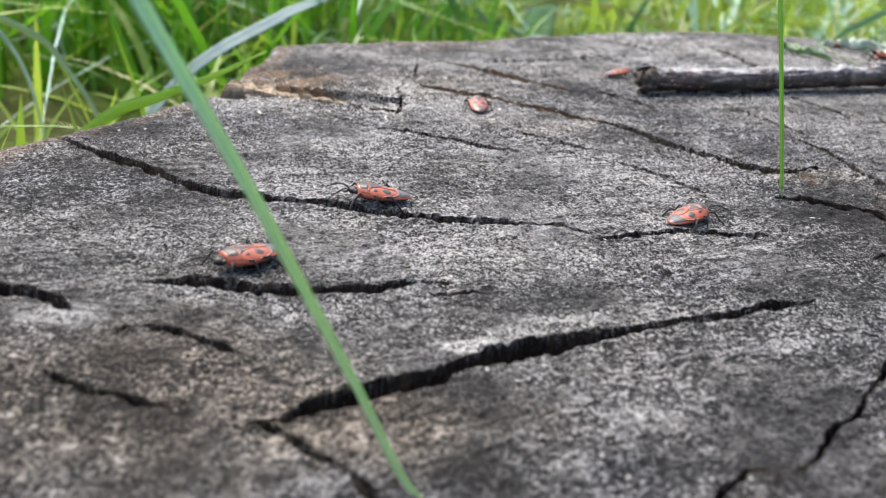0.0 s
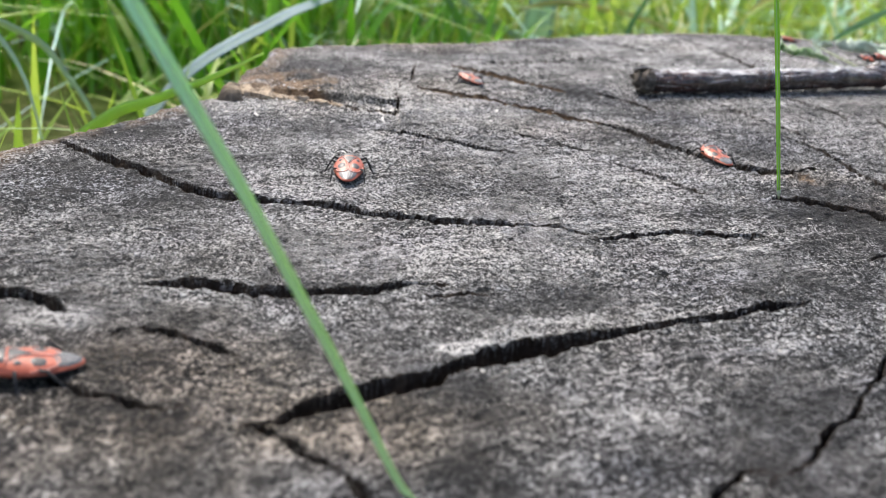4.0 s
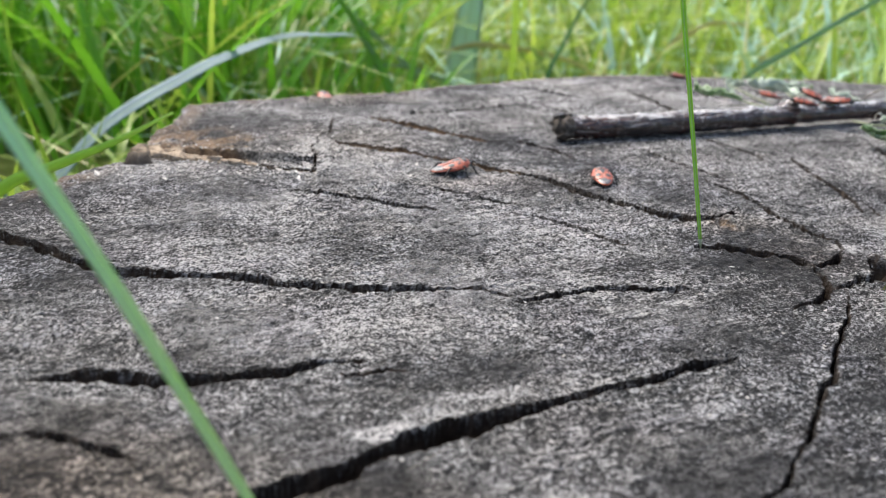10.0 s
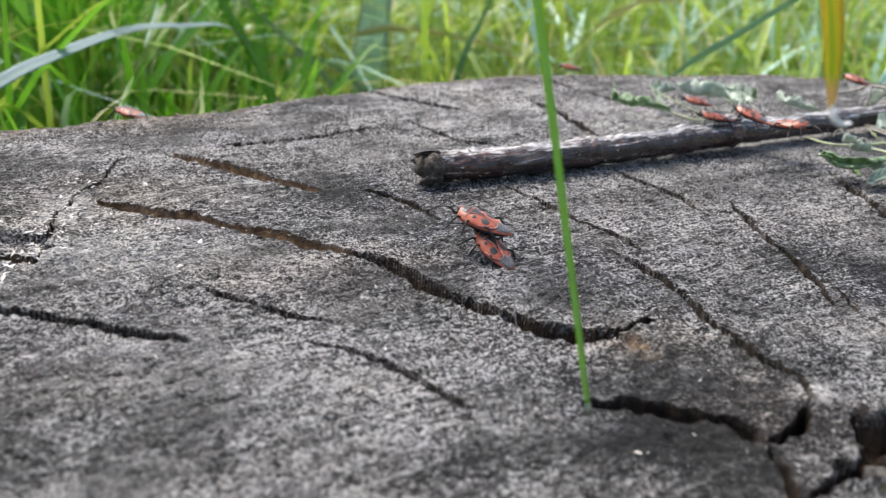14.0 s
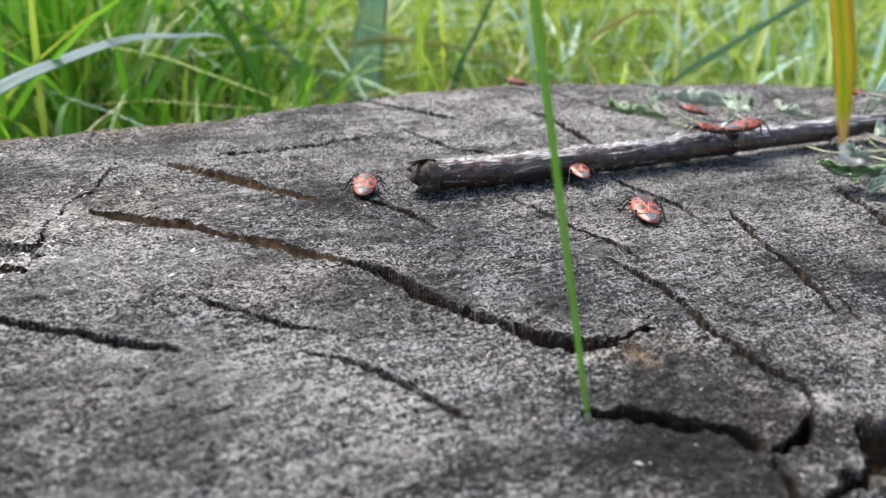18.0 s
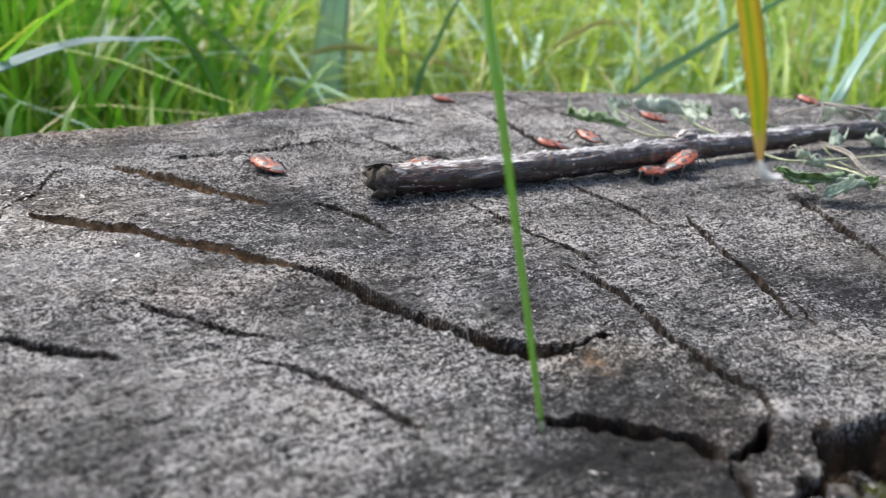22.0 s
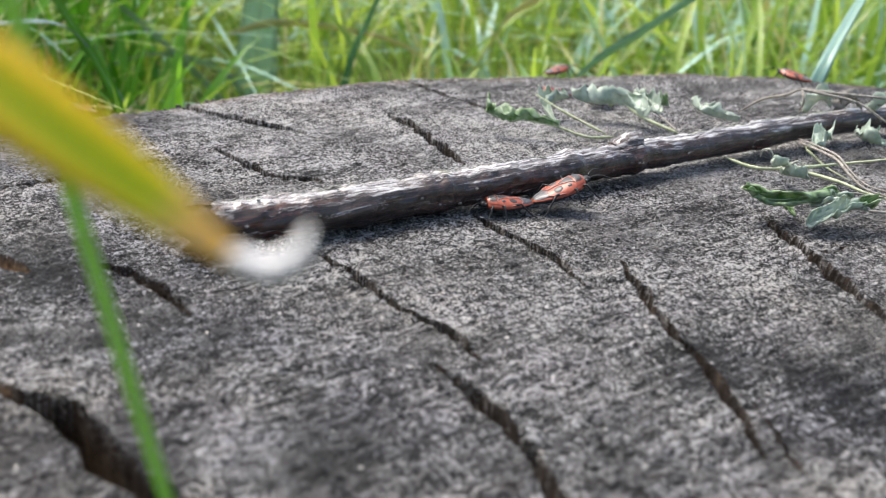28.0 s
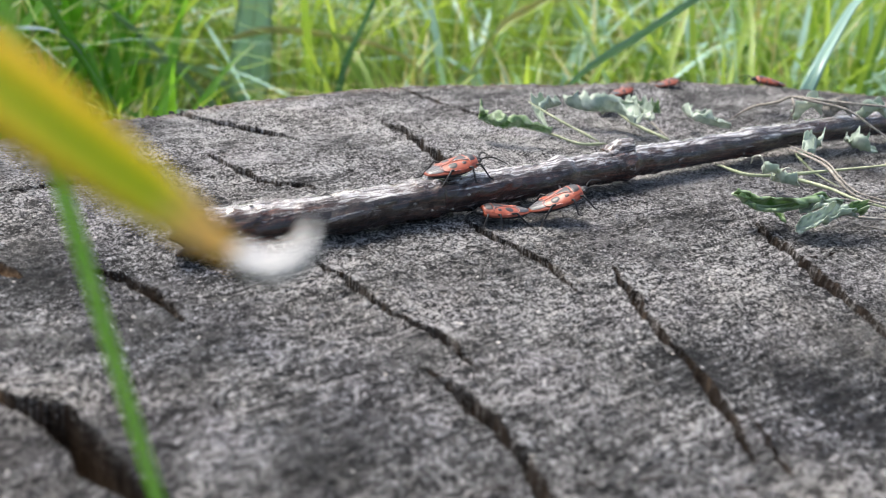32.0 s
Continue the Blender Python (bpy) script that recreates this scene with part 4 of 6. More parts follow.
wild_blade("grass_blade", "withered yellow grass blade standing in the meadow", [(0.27, 0.65, -0.06), (0.293, 0.647, -0.023), (0.31, 0.646, -0.012), (0.325, 0.645, -0.004), (0.35, 0.64, -0.004)], 0.009, (0.2, -0.5, 0.8), GRASS_DRY, BROAD)
wild_blade("broad_leaf", "broad pale green leaf standing in the meadow", [(0.130, 0.690, -0.095), (0.138, 0.695, -0.04), (0.146, 0.705, 0.02), (0.148, 0.72, 0.075)], 0.030, (1.0, 0.1, 0.1), DOCK, "", 0.9)


# ---- things on the stump ----
def build_twig():
    twig = thing("fallen_twig", "dark wet broken twig with knobbly peeling bark lying on the stump", "twig")
    line = spline([(0.0890, 0.2565, 0.0038), (0.100, 0.2582, 0.0038), (0.112, 0.2607, 0.0038), (0.125, 0.2643, 0.0039), (0.140, 0.2682, 0.0040), (0.155, 0.2725, 0.0041), (0.170, 0.2771, 0.0042), (0.182, 0.2808, 0.0043), (0.195, 0.2840, 0.0044), (0.215, 0.2898, 0.0046), (0.240, 0.2960, 0.0050), (0.265, 0.3000, 0.0054), (0.310, 0.3065, 0.0070), (0.360, 0.3130, 0.0100)], 24)

    def girth(t):
        r = 0.0035 - 0.0006 * t
        for at, much, wide in ((0.17, 0.0003, 0.012), (0.243, 0.0006, 0.006), (0.260, 0.0006, 0.006), (0.41, 0.0005, 0.010), (0.506, 0.0007, 0.012), (0.70, 0.0004, 0.012)):
            r += much * math.exp(-((t - at) / wide) ** 2)
        return r

    bm = bmesh.new()
    rings = tube(bm, line, girth, 30, 0.09, 3)
    worn_glint = [0.0] * (len(line) * 30)
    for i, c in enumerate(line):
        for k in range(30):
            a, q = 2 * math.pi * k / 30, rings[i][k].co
            # ragged peel, plus a sky highlight painted on the upper side
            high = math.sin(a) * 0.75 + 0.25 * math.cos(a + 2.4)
            worn_glint[i * 30 + k] = max(0.0, min(1.0, 0.12 + 1.25 * high + 0.28 * noise.noise(q * 130) + 0.32 * noise.noise(q * 420)))
            rings[i][k].co += (q - c).normalized() * (0.0004 if i < 170 else 0.0002) * (noise.noise(Vector((i * 0.07, k * 1.7, 3.0))) + noise.noise(Vector((i * 0.3, k * 0.9, 7.0))))
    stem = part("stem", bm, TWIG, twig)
    stem.data.attributes.new("peel_glint", "FLOAT", "POINT").data.foreach_set("value", worn_glint)
    # the snapped end: a ragged sleeve of bark round crumbled wood
    end, way = line[0], (line[0] - line[4]).normalized()
    u = way.cross(Vector((0, 0, 1))).normalized()
    v = u.cross(way)
    bm, sides, loops = bmesh.new(), 30, []
    for step, (out, r) in enumerate(((-0.3, 1.0), (0.0, 1.1), (0.45, 1.12), (1.0, 1.02), (0.92, 0.86), (0.3, 0.80), (-0.2, 0.72))):
        loop = []
        for k in range(sides):
            a = 2 * math.pi * k / sides
            jag = 0.0036 + 0.0024 * noise.noise(Vector((math.cos(a) * 2.2, math.sin(a) * 2.2, 5.5))) + 0.0011 * noise.noise(Vector((k * 1.3, 2.0, 0.0)))
            rr = 0.0036 * r * (1 + 0.12 * noise.noise(Vector((k * 0.8, step * 0.9, 1.0))))
            loop.append(bm.verts.new(end + way * jag * out + (u * math.cos(a) + v * math.sin(a)) * rr))
        loops.append(loop)
    for p, q in zip(loops, loops[1:]):
        for k in range(sides):
            bm.faces.new((p[k], p[(k + 1) % sides], q[(k + 1) % sides], q[k]))
    bmesh.ops.recalc_face_normals(bm, faces=bm.faces)
    part("snapped_end", bm, PITH, twig, "ragged grey snapped end")
    bm = bmesh.new()
    bmesh.ops.create_icosphere(bm, subdivisions=3, radius=1.0)
    for w in bm.verts:
        f = 1 + 0.5 * noise.noise(w.co * 2.6) + 0.3 * noise.noise(w.co * 6)
        w.co = end + way * 0.0016 + w.co * f * 0.0026
    part("crumbled_core", bm, PITH, twig)
    bm = bmesh.new()
    top = end + v * 0.0036
    blade_strip(bm, spline([top - way * 0.0008, top + way * 0.0012 + v * 0.0003, top + way * 0.0032 + v * 0.0002, top + way * 0.0052 - v * 0.0003], 5), lambda t: 0.0030 - 0.0018 * t, u, 0.2, 0.0002)
    part("bark_flap", bm, BUG_BLACK, twig, "thin black flap of bark")
    # a spur at the bend
    bm = bmesh.new()
    tube(bm, spline([(0.1735, 0.2790, 0.0055), (0.1755, 0.2795, 0.0068), (0.1780, 0.2800, 0.0077), (0.1792, 0.2802, 0.0078)], 6), lambda t: 0.0028 * (1 - 0.25 * t) * (1 - max(0, t - 0.8) * 3), 18, 0.2, 6)
    spur = part("spur", bm, TWIG, twig)
    spur.data.attributes.new("peel_glint", "FLOAT", "POINT").data.foreach_set("value", [0.55 + 0.4 * noise.noise(v.co * 300) for v in spur.data.vertices])
    rng = random.Random(4)
    for k in range(55):
        i = int(10 + 250 * rng.random() ** 1.6)
        c, d = line[i], (line[i + 1] - line[i]).normalized()
        a = rng.uniform(-0.9, 3.6)
        u = d.cross(Vector((0, 0, 1))).normalized()
        o = u * math.cos(a) + u.cross(d) * math.sin(a)
        bm = bmesh.new()
        s = rng.uniform(0.00014, 0.00028)
        ellipsoid(bm, c + o * girth(i / len(line)) * 1.0, (s * 1.5, s, s), None, 7, 5)
        part("lenticel", bm, STEM_PALE, twig)
    return twig


def build_hanging_blade():
    ob = thing("grass_blade", "bright green grass blade with its pale tip touching the stump", "grass blade", "", Matrix.Translation((0.0880, 0.1597, 0.0)))
    line = [Vector(p) for p in spline([(0.0002, 0.0, 0.0022), (-0.0013, 0.0010, 0.010), (-0.0040, 0.0028, 0.024), (-0.0076, 0.0056, 0.043), (-0.0118, 0.0088, 0.064), (-0.022, 0.018, 0.110), (-0.05, 0.05, 0.18)], 8)]
    bm = bmesh.new()
    blade_strip(bm, line[2:], lambda t: 0.00066 + 0.00030 * min(1, t * 2.2), Vector((0.85, -0.2, 0.25)), 0.5, 0.00016)
    part("leaf", bm, BLADE_HANG, ob)
    bm = bmesh.new()
    tube(bm, line[2:], 0.00008, 6)
    part("midrib", bm, RIB, ob, "pale ridge along the blade")
    bm = bmesh.new()
    blade_strip(bm, line[:3], lambda t: 0.00025 + 0.00065 * t, Vector((0.85, -0.2, 0.25)), 0.4, 0.00012)
    part("tip", bm, STEM_GREEN, ob, "pale dry tip")
    return ob


def build_near_blade():
    ob = thing("grass_blade", "long grey-green grass blade leaning over the stump", "grass blade", "", Matrix.Translation((0.0120, 0.0712, -0.002)))
    line = [Vector(p) - Vector((0.0120, 0.0712, -0.002)) for p in spline([(0.0120, 0.0712, -0.002), (0.0085, 0.0735, 0.001), (0.0035, 0.0765, 0.0100), (-0.0022, 0.0792, 0.0200), (-0.0080, 0.0820, 0.0300), (-0.0142, 0.0846, 0.0400), (-0.0209, 0.0872, 0.0510), (-0.0303, 0.091, 0.066), (-0.06, 0.10, 0.095), (-0.10, 0.115, 0.11)], 8)]
    bm = bmesh.new()
    blade_strip(bm, line, lambda t: 0.00060 + 0.0017 * t, Vector((0.8, 0.1, 0.45)), 0.7, 0.00014)
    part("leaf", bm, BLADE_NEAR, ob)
    bm = bmesh.new()
    tube(bm, line, 0.00010, 6)
    part("midrib", bm, RIB, ob, "pale ridge along the blade")
    return ob


def build_yellow_blade():
    """Hangs before the camera; its tip end is the origin, and it runs up along its own y."""
    ob = thing("withered_blade", "yellowing grass blade with a curled white tip", "grass blade")
    bm = bmesh.new()
    line = spline([(0, 0.0, 0), (0, 0.0036, 0.0001), (0, 0.0096, 0.0003), (0, 0.019, -0.0003), (0, 0.033, -0.002), (0, 0.054, -0.006)], 7)
    blade_strip(bm, line, lambda t: 0.00055 + 0.0026 * min(1, t * 2.6) ** 0.9, Vector((1, 0, 0)), 0.22, 0.0002)
    n = Net("yellowing_leaf")
    xyz = n.nodes.new("ShaderNodeSeparateXYZ")
    n.links.new(n.coord, xyz.inputs[0])
    across = n.math("ABSOLUTE", xyz.outputs["X"])
    streak = n.noise(500, 3, 0.6, (1.0, 0.06, 1.0))
    edge = n.math("ADD", n.math("MULTIPLY", across, 430.0), n.math("MULTIPLY", streak, 0.7))
    col = n.ramp(edge, [(0.34, (0.44, 0.60, 0.025)), (0.56, (0.84, 0.74, 0.04)), (0.95, (0.86, 0.60, 0.05))])
    dry = n.ramp(n.math("ADD", n.math("MULTIPLY", xyz.outputs["Y"], 217.0), n.math("MULTIPLY", streak, 0.25)), [(0.55, 1.0), (0.95, 0.0)])
    col = n.mix(dry, col, (0.85, 0.62, 0.22))
    n.bump(streak, 0.3, 0.0002)
    n.done(col, 0.5, 0.35)
    tr = n.nodes.new("ShaderNodeBsdfTranslucent")
    n.links.new(col, tr.inputs["Color"])
    mixer = n.nodes.new("ShaderNodeMixShader")
    mixer.inputs[0].default_value = 0.55
    n.links.new(n.bsdf.outputs[0], mixer.inputs[1])
    n.links.new(tr.outputs[0], mixer.inputs[2])
    n.links.new(mixer.outputs[0], n.nodes["Material Output"].inputs["Surface"])
    part("leaf", bm, n.mat, ob)
    bm = bmesh.new()
    blade_strip(bm, spline([(0, 0.0004, 0), (0.0003, -0.0008, 0.0001), (0.0009, -0.0014, 0.0002), (0.0016, -0.0016, 0.0002), (0.0024, -0.0013, 0.0001)], 6), lambda t: 0.0002 + 0.00075 * math.sin(math.pi * min(1, 0.18 + 0.8 * t)), Vector((1, 0.9, 0)), 0.3, 0.0002)
    part("curled_tip", bm, plain("dead_white_tip", (0.76, 0.74, 0.71), (0.92, 0.91, 0.89), 600, 0.7), ob, "curled dead white tip")
    return ob


def crinkled_leaf(name, points, width, parent, material, seed, curl=0.5, lean=0.0):
    """A wilted leaf with a rib, puckered tissue between side veins, and toothed, wavy margins, along points in metres."""
    rng = random.Random(seed)
    line, cols = spline(points, 14), 15
    bm, rows, n = bmesh.new(), [], len(line)
    phase, twist = rng.uniform(0, 9), rng.uniform(-0.9, 0.9)
    for i, c in enumerate(line):
        t = i / (n - 1)
        d = (line[min(i + 1, n - 1)] - line[max(i - 1, 0)]).normalized()
        s = (Matrix.Rotation(lean + twist * (t - 0.3), 3, d) @ Vector((-d.y, d.x, 0.1))).normalized()
        up = s.cross(d)
        up = up if up.z > 0 else -up
        w = width * math.sin(math.pi * min(1, 0.08 + 0.92 * t) ** 0.75) ** 0.7 * 0.5
        row = []
        for k in range(cols):
            u = k / (cols - 1) * 2 - 1
            side_w = w * (1 + 0.30 * noise.noise(Vector((t * 7 + phase, seed, 3 * (u > 0)))) + 0.13 * noise.noise(Vector((t * 34, seed * 2, 3 * (u > 0)))) * (abs(u) > 0.9))
            roll = curl * 1.2 * abs(u) ** 1.4 * (1 + 0.5 * noise.noise(Vector((t * 4, seed, 5 * (u > 0)))))
            side, lift = math.cos(roll) * u, math.sin(roll) * abs(u)
            q = Vector((t * 5.0 + phase, u * 1.6, seed * 3.1))
            ripple = 1.1 * noise.noise(q) * abs(u) + 0.55 * noise.noise(q * 2.4) * abs(u) ** 0.5 + 0.14 * noise.noise(q * 7.0) + 0.42 * abs(math.sin(t * 21 - 4 * abs(u))) * min(1.0, 3 * abs(u))
            row.append(bm.verts.new(c + s * (side_w * side) + up * side_w * (lift + ripple - 0.10 * (abs(u) < 0.1))))
        rows.append(row)
    for a, b in zip(rows, rows[1:]):
        for k in range(cols - 1):
            bm.faces.new((a[k], a[k + 1], b[k + 1], b[k]))
    ob = part(name, bm, material, parent)
    solid = ob.modifiers.new("thickness", "SOLIDIFY")
    solid.thickness = 0.00016
    bm = bmesh.new()
    tube(bm, [p + Vector((0, 0, 0.00004)) for p in line[:int(n * 0.92)]], lambda t: 0.045 * width * (1.15 - t), 6)
    part("midrib", bm, RIB_PALE, ob, "pale raised rib")
    return ob


def stalk(name, points, radius, parent, material):
    bm = bmesh.new()
    tube(bm, spline(points, 8), lambda t: 0.38 * radius * min(1, 0.35 + 6 * t) * (1 - 0.55 * t ** 2), 8, 0.3, 2)
    return part(name, bm, material, parent)


def build_herbs():
    a = thing("wilted_herb", "wilted grey-green herb leaves lying behind the twig", "herb sprig", "wilted herbs")
    crinkled_leaf("leaf", [(0.1850, 0.3015, 0.0020), (0.1774, 0.3008, 0.0025), (0.1724, 0.3062, 0.0035), (0.1655, 0.3099, 0.0045), (0.1611, 0.3099, 0.0045), (0.1583, 0.3141, 0.0050), (0.1569, 0.3144, 0.0065), (0.1576, 0.3164, 0.0100)][2:], 0.0046, a, WILTED_GREEN, 1, 0.9, 0.35)
    stalk("stalk", [(0.1850, 0.3015, 0.0020), (0.1774, 0.3008, 0.0025), (0.1724, 0.3062, 0.0035), (0.1655, 0.3099, 0.0045), (0.1611, 0.3099, 0.0045), (0.1583, 0.3141, 0.0050), (0.1569, 0.3144, 0.0065), (0.1576, 0.3164, 0.0100)][:4], 0.0010, a, STEM_GREEN)
    stalk("stalk", [(0.1841, 0.3036, 0.0020), (0.1774, 0.3142, 0.0050), (0.1739, 0.3247, 0.0070)], 0.0009, a, STEM_GREEN)
    crinkled_leaf("leaf", [(0.1832, 0.3249, 0.0060), (0.1801, 0.3256, 0.0050), (0.1766, 0.3228, 0.0040), (0.1759, 0.3154, 0.0020)], 0.0052, a, WILTED, 2, 0.9)
    b = thing("wilted_herb", "wilted pale herb leaves curled up behind the twig", "herb sprig", "wilted herbs")
    crinkled_leaf("leaf", [(0.2030, 0.3027, 0.0020), (0.1986, 0.3121, 0.0035), (0.1971, 0.3197, 0.0050), (0.1895, 0.3223, 0.0050), (0.1852, 0.3247, 0.0060), (0.1848, 0.3271, 0.0080)][1:], 0.0066, b, WILTED, 3, 1.0, 0.3)
    stalk("stalk", [(0.2030, 0.3027, 0.0020), (0.1986, 0.3121, 0.0035), (0.1971, 0.3197, 0.0050), (0.1895, 0.3223, 0.0050), (0.1852, 0.3247, 0.0060), (0.1848, 0.3271, 0.0080)][:3], 0.0012, b, STEM_GREEN)
    crinkled_leaf("leaf", [(0.2036, 0.3036, 0.0020), (0.2034, 0.3130, 0.0040), (0.2033, 0.3209, 0.0050), (0.2038, 0.3275, 0.0060)][1:], 0.0052, b, WILTED, 4, 1.0)
    crinkled_leaf("leaf", [(0.2083, 0.3251, 0.0040), (0.2099, 0.3224, 0.0040), (0.2112, 0.3210, 0.0040)], 0.0050, b, WILTED_GREEN, 14, 0.9)
    stalk("stalk", [(0.2036, 0.3036, 0.0020), (0.2034, 0.3130, 0.0040), (0.2033, 0.3209, 0.0050), (0.2038, 0.3275, 0.0060)][:3], 0.0008, b, STEM_PALE)
    c = thing("wilted_herb", "single wilted leaf on a thin stalk behind the twig", "herb sprig", "wilted herbs")
    crinkled_leaf("leaf", [(0.2238, 0.3077, 0.0030), (0.2175, 0.3114, 0.0040), (0.2162, 0.3178, 0.0050), (0.2185, 0.3216, 0.0060)], 0.0046, c, WILTED, 5, 1.0, 0.3)
    d = thing("wilted_herb", "curled green herb leaf with ribbed tissue on the stump", "herb sprig", "wilted herbs")
    crinkled_leaf("leaf", [(0.1857, 0.2529, 0.0062), (0.1885, 0.2528, 0.0050), (0.1920, 0.2512, 0.0040), (0.1955, 0.2496, 0.0048), (0.1990, 0.2490, 0.0058), (0.2025, 0.2492, 0.0066), (0.2055, 0.2500, 0.0050)], 0.0056, d, WILTED_GREEN, 6, 1.15, 1.05)
    crinkled_leaf("leaf", [(0.1943, 0.2440, 0.0015), (0.1962, 0.2440, 0.0025), (0.1992, 0.2440, 0.0034), (0.2021, 0.2436, 0.0040), (0.2040, 0.2432, 0.0046), (0.2087, 0.2448, 0.0030)], 0.0044, d, WILTED, 7, 0.8, 0.5)
    crinkled_leaf("leaf", [(0.1958, 0.2548, 0.0020), (0.1957, 0.2523, 0.0022), (0.1956, 0.2485, 0.0015)], 0.0032, d, WILTED_GREEN, 8, 0.8)
    stalk("stalk", [(0.2087, 0.2454, 0.0030), (0.2112, 0.2441, 0.0030), (0.2142, 0.2432, 0.0030), (0.2215, 0.2408, 0.0030)], 0.0008, d, STEM_PALE)
    stalk("stalk", [(0.2091, 0.2429, 0.0020), (0.2118, 0.2404, 0.0020), (0.2175, 0.2365, 0.0020)], 0.0005, d, STEM_PALE)
    crinkled_leaf("leaf", [(0.1985, 0.2490, 0.0035), (0.2010, 0.2478, 0.0050), (0.2045, 0.2472, 0.0045), (0.2075, 0.2478, 0.0030)], 0.0050, d, WILTED, 9, 1.1, 0.9)
    crinkled_leaf("leaf", [(0.2040, 0.2440, 0.0045), (0.2065, 0.2436, 0.0052), (0.2090, 0.2446, 0.0035)], 0.0034, d, WILTED_GREEN, 10, 0.9, 0.6)
    stalk("stalk", [(0.2055, 0.2500, 0.0050), (0.2110, 0.2520, 0.0040), (0.2170, 0.2500, 0.0035)], 0.0007, d, STEM_PALE)
    e = thing("dry_stalk_bundle", "tangle of thin pale dry plant stalks beside the twig", "plant stalks")
    for line, r, green in (([(0.2031, 0.2831, 0.0020), (0.2043, 0.2739, 0.0025), (0.2101, 0.2707, 0.0030), (0.2198, 0.2662, 0.0050), (0.2279, 0.2595, 0.0080), (0.2368, 0.2553, 0.0100)], 0.0010, 1), ([(0.2090, 0.2708, 0.0030), (0.2143, 0.2681, 0.0025), (0.2158, 0.2608, 0.0030), (0.2164, 0.2540, 0.0030), (0.2192, 0.2486, 0.0030), (0.2235, 0.2401, 0.0030)], 0.0010, 1), ([(0.2260, 0.2876, 0.0035), (0.2223, 0.2745, 0.0050), (0.2185, 0.2656, 0.0060), (0.2168, 0.2601, 0.0050), (0.2170, 0.2549, 0.0035), (0.2193, 0.2488, 0.0035), (0.2262, 0.2427, 0.0030)], 0.0009, 0), ([(0.2294, 0.2884, 0.0020), (0.2269, 0.2836, 0.0020), (0.2227, 0.2727, 0.0020), (0.2188, 0.2617, 0.0030)], 0.0009, 1)):
        stalk("stalk", line, r, e, STEM_GREEN if green else STEM_PALE)
    stalk("stalk", [Vector(p) + Vector((0.0006, 0.0005, 0.0006)) for p in [(0.2260, 0.2876, 0.0035), (0.2223, 0.2745, 0.0050), (0.2185, 0.2656, 0.0060), (0.2168, 0.2601, 0.0050), (0.2170, 0.2549, 0.0035), (0.2193, 0.2488, 0.0035), (0.2262, 0.2427, 0.0030)]], 0.0007, e, STEM_PALE)
    stalk("tendril", [(0.2118, 0.2818, 0.0020), (0.2088, 0.2777, 0.0050), (0.2061, 0.2723, 0.0070), (0.2084, 0.2735, 0.0050), (0.2115, 0.2776, 0.0020)], 0.0005, e, STEM_WHITE)
    stalk("tendril", [(0.2097, 0.2692, 0.0040), (0.2059, 0.2635, 0.0070), (0.2091, 0.2654, 0.0060), (0.2144, 0.2708, 0.0030)], 0.0006, e, STEM_WHITE)
    crinkled_leaf("shrivelled_leaf", [(0.2056, 0.2691, 0.0040), (0.2058, 0.2675, 0.0050), (0.2092, 0.2693, 0.0040)], 0.0030, e, WILTED, 21, 0.9)
    crinkled_leaf("shrivelled_leaf", [(0.2091, 0.2700, 0.0020), (0.2088, 0.2655, 0.0030), (0.2124, 0.2657, 0.0020)], 0.0035, e, WILTED, 22, 0.8)
    crinkled_leaf("shrivelled_leaf", [(0.2371, 0.2913, 0.0040), (0.2280, 0.2819, 0.0040), (0.2268, 0.2808, 0.0030)], 0.0055, e, WILTED, 23, 0.7)
    crinkled_leaf("shrivelled_leaf", [(0.2456, 0.2902, 0.0040), (0.2439, 0.2835, 0.0040), (0.2483, 0.2825, 0.0030)], 0.0050, e, WILTED, 24, 0.7)
    f = thing("dry_stalk_bundle", "thin grey dry stalks arching over the twig", "plant stalks")
    stalk("stalk", [(0.2325, 0.3199, 0.0020), (0.2317, 0.3102, 0.0080), (0.2325, 0.3025, 0.0110), (0.2342, 0.2994, 0.0130), (0.2372, 0.2937, 0.0130), (0.2427, 0.2893, 0.0120), (0.2467, 0.2843, 0.0090), (0.2493, 0.2816, 0.0070), (0.2525, 0.2749, 0.0040)], 0.0010, f, STEM_PALE)
    stalk("stalk", [(0.2351, 0.3005, 0.0130), (0.2396, 0.2959, 0.0130), (0.2458, 0.2918, 0.0130), (0.2530, 0.2876, 0.0130), (0.2624, 0.2810, 0.0130)], 0.0010, f, STEM_PALE)
    stalk("stalk", [(0.2342, 0.2994, 0.0130), (0.2324, 0.2960, 0.0120), (0.2332, 0.2966, 0.0100), (0.2375, 0.3027, 0.0060)], 0.0009, f, STEM_PALE)
    for k, (x, y) in enumerate(((0.240, 0.303), (0.247, 0.300), (0.256, 0.298))):
        crinkled_leaf("shrivelled_leaf", [(x, y, 0.006), (x + 0.002, y - 0.002, 0.010), (x + 0.005, y - 0.003, 0.008)], 0.0045, f, (WILTED, STEM_PALE, WILTED)[k], 30 + k, 0.9)


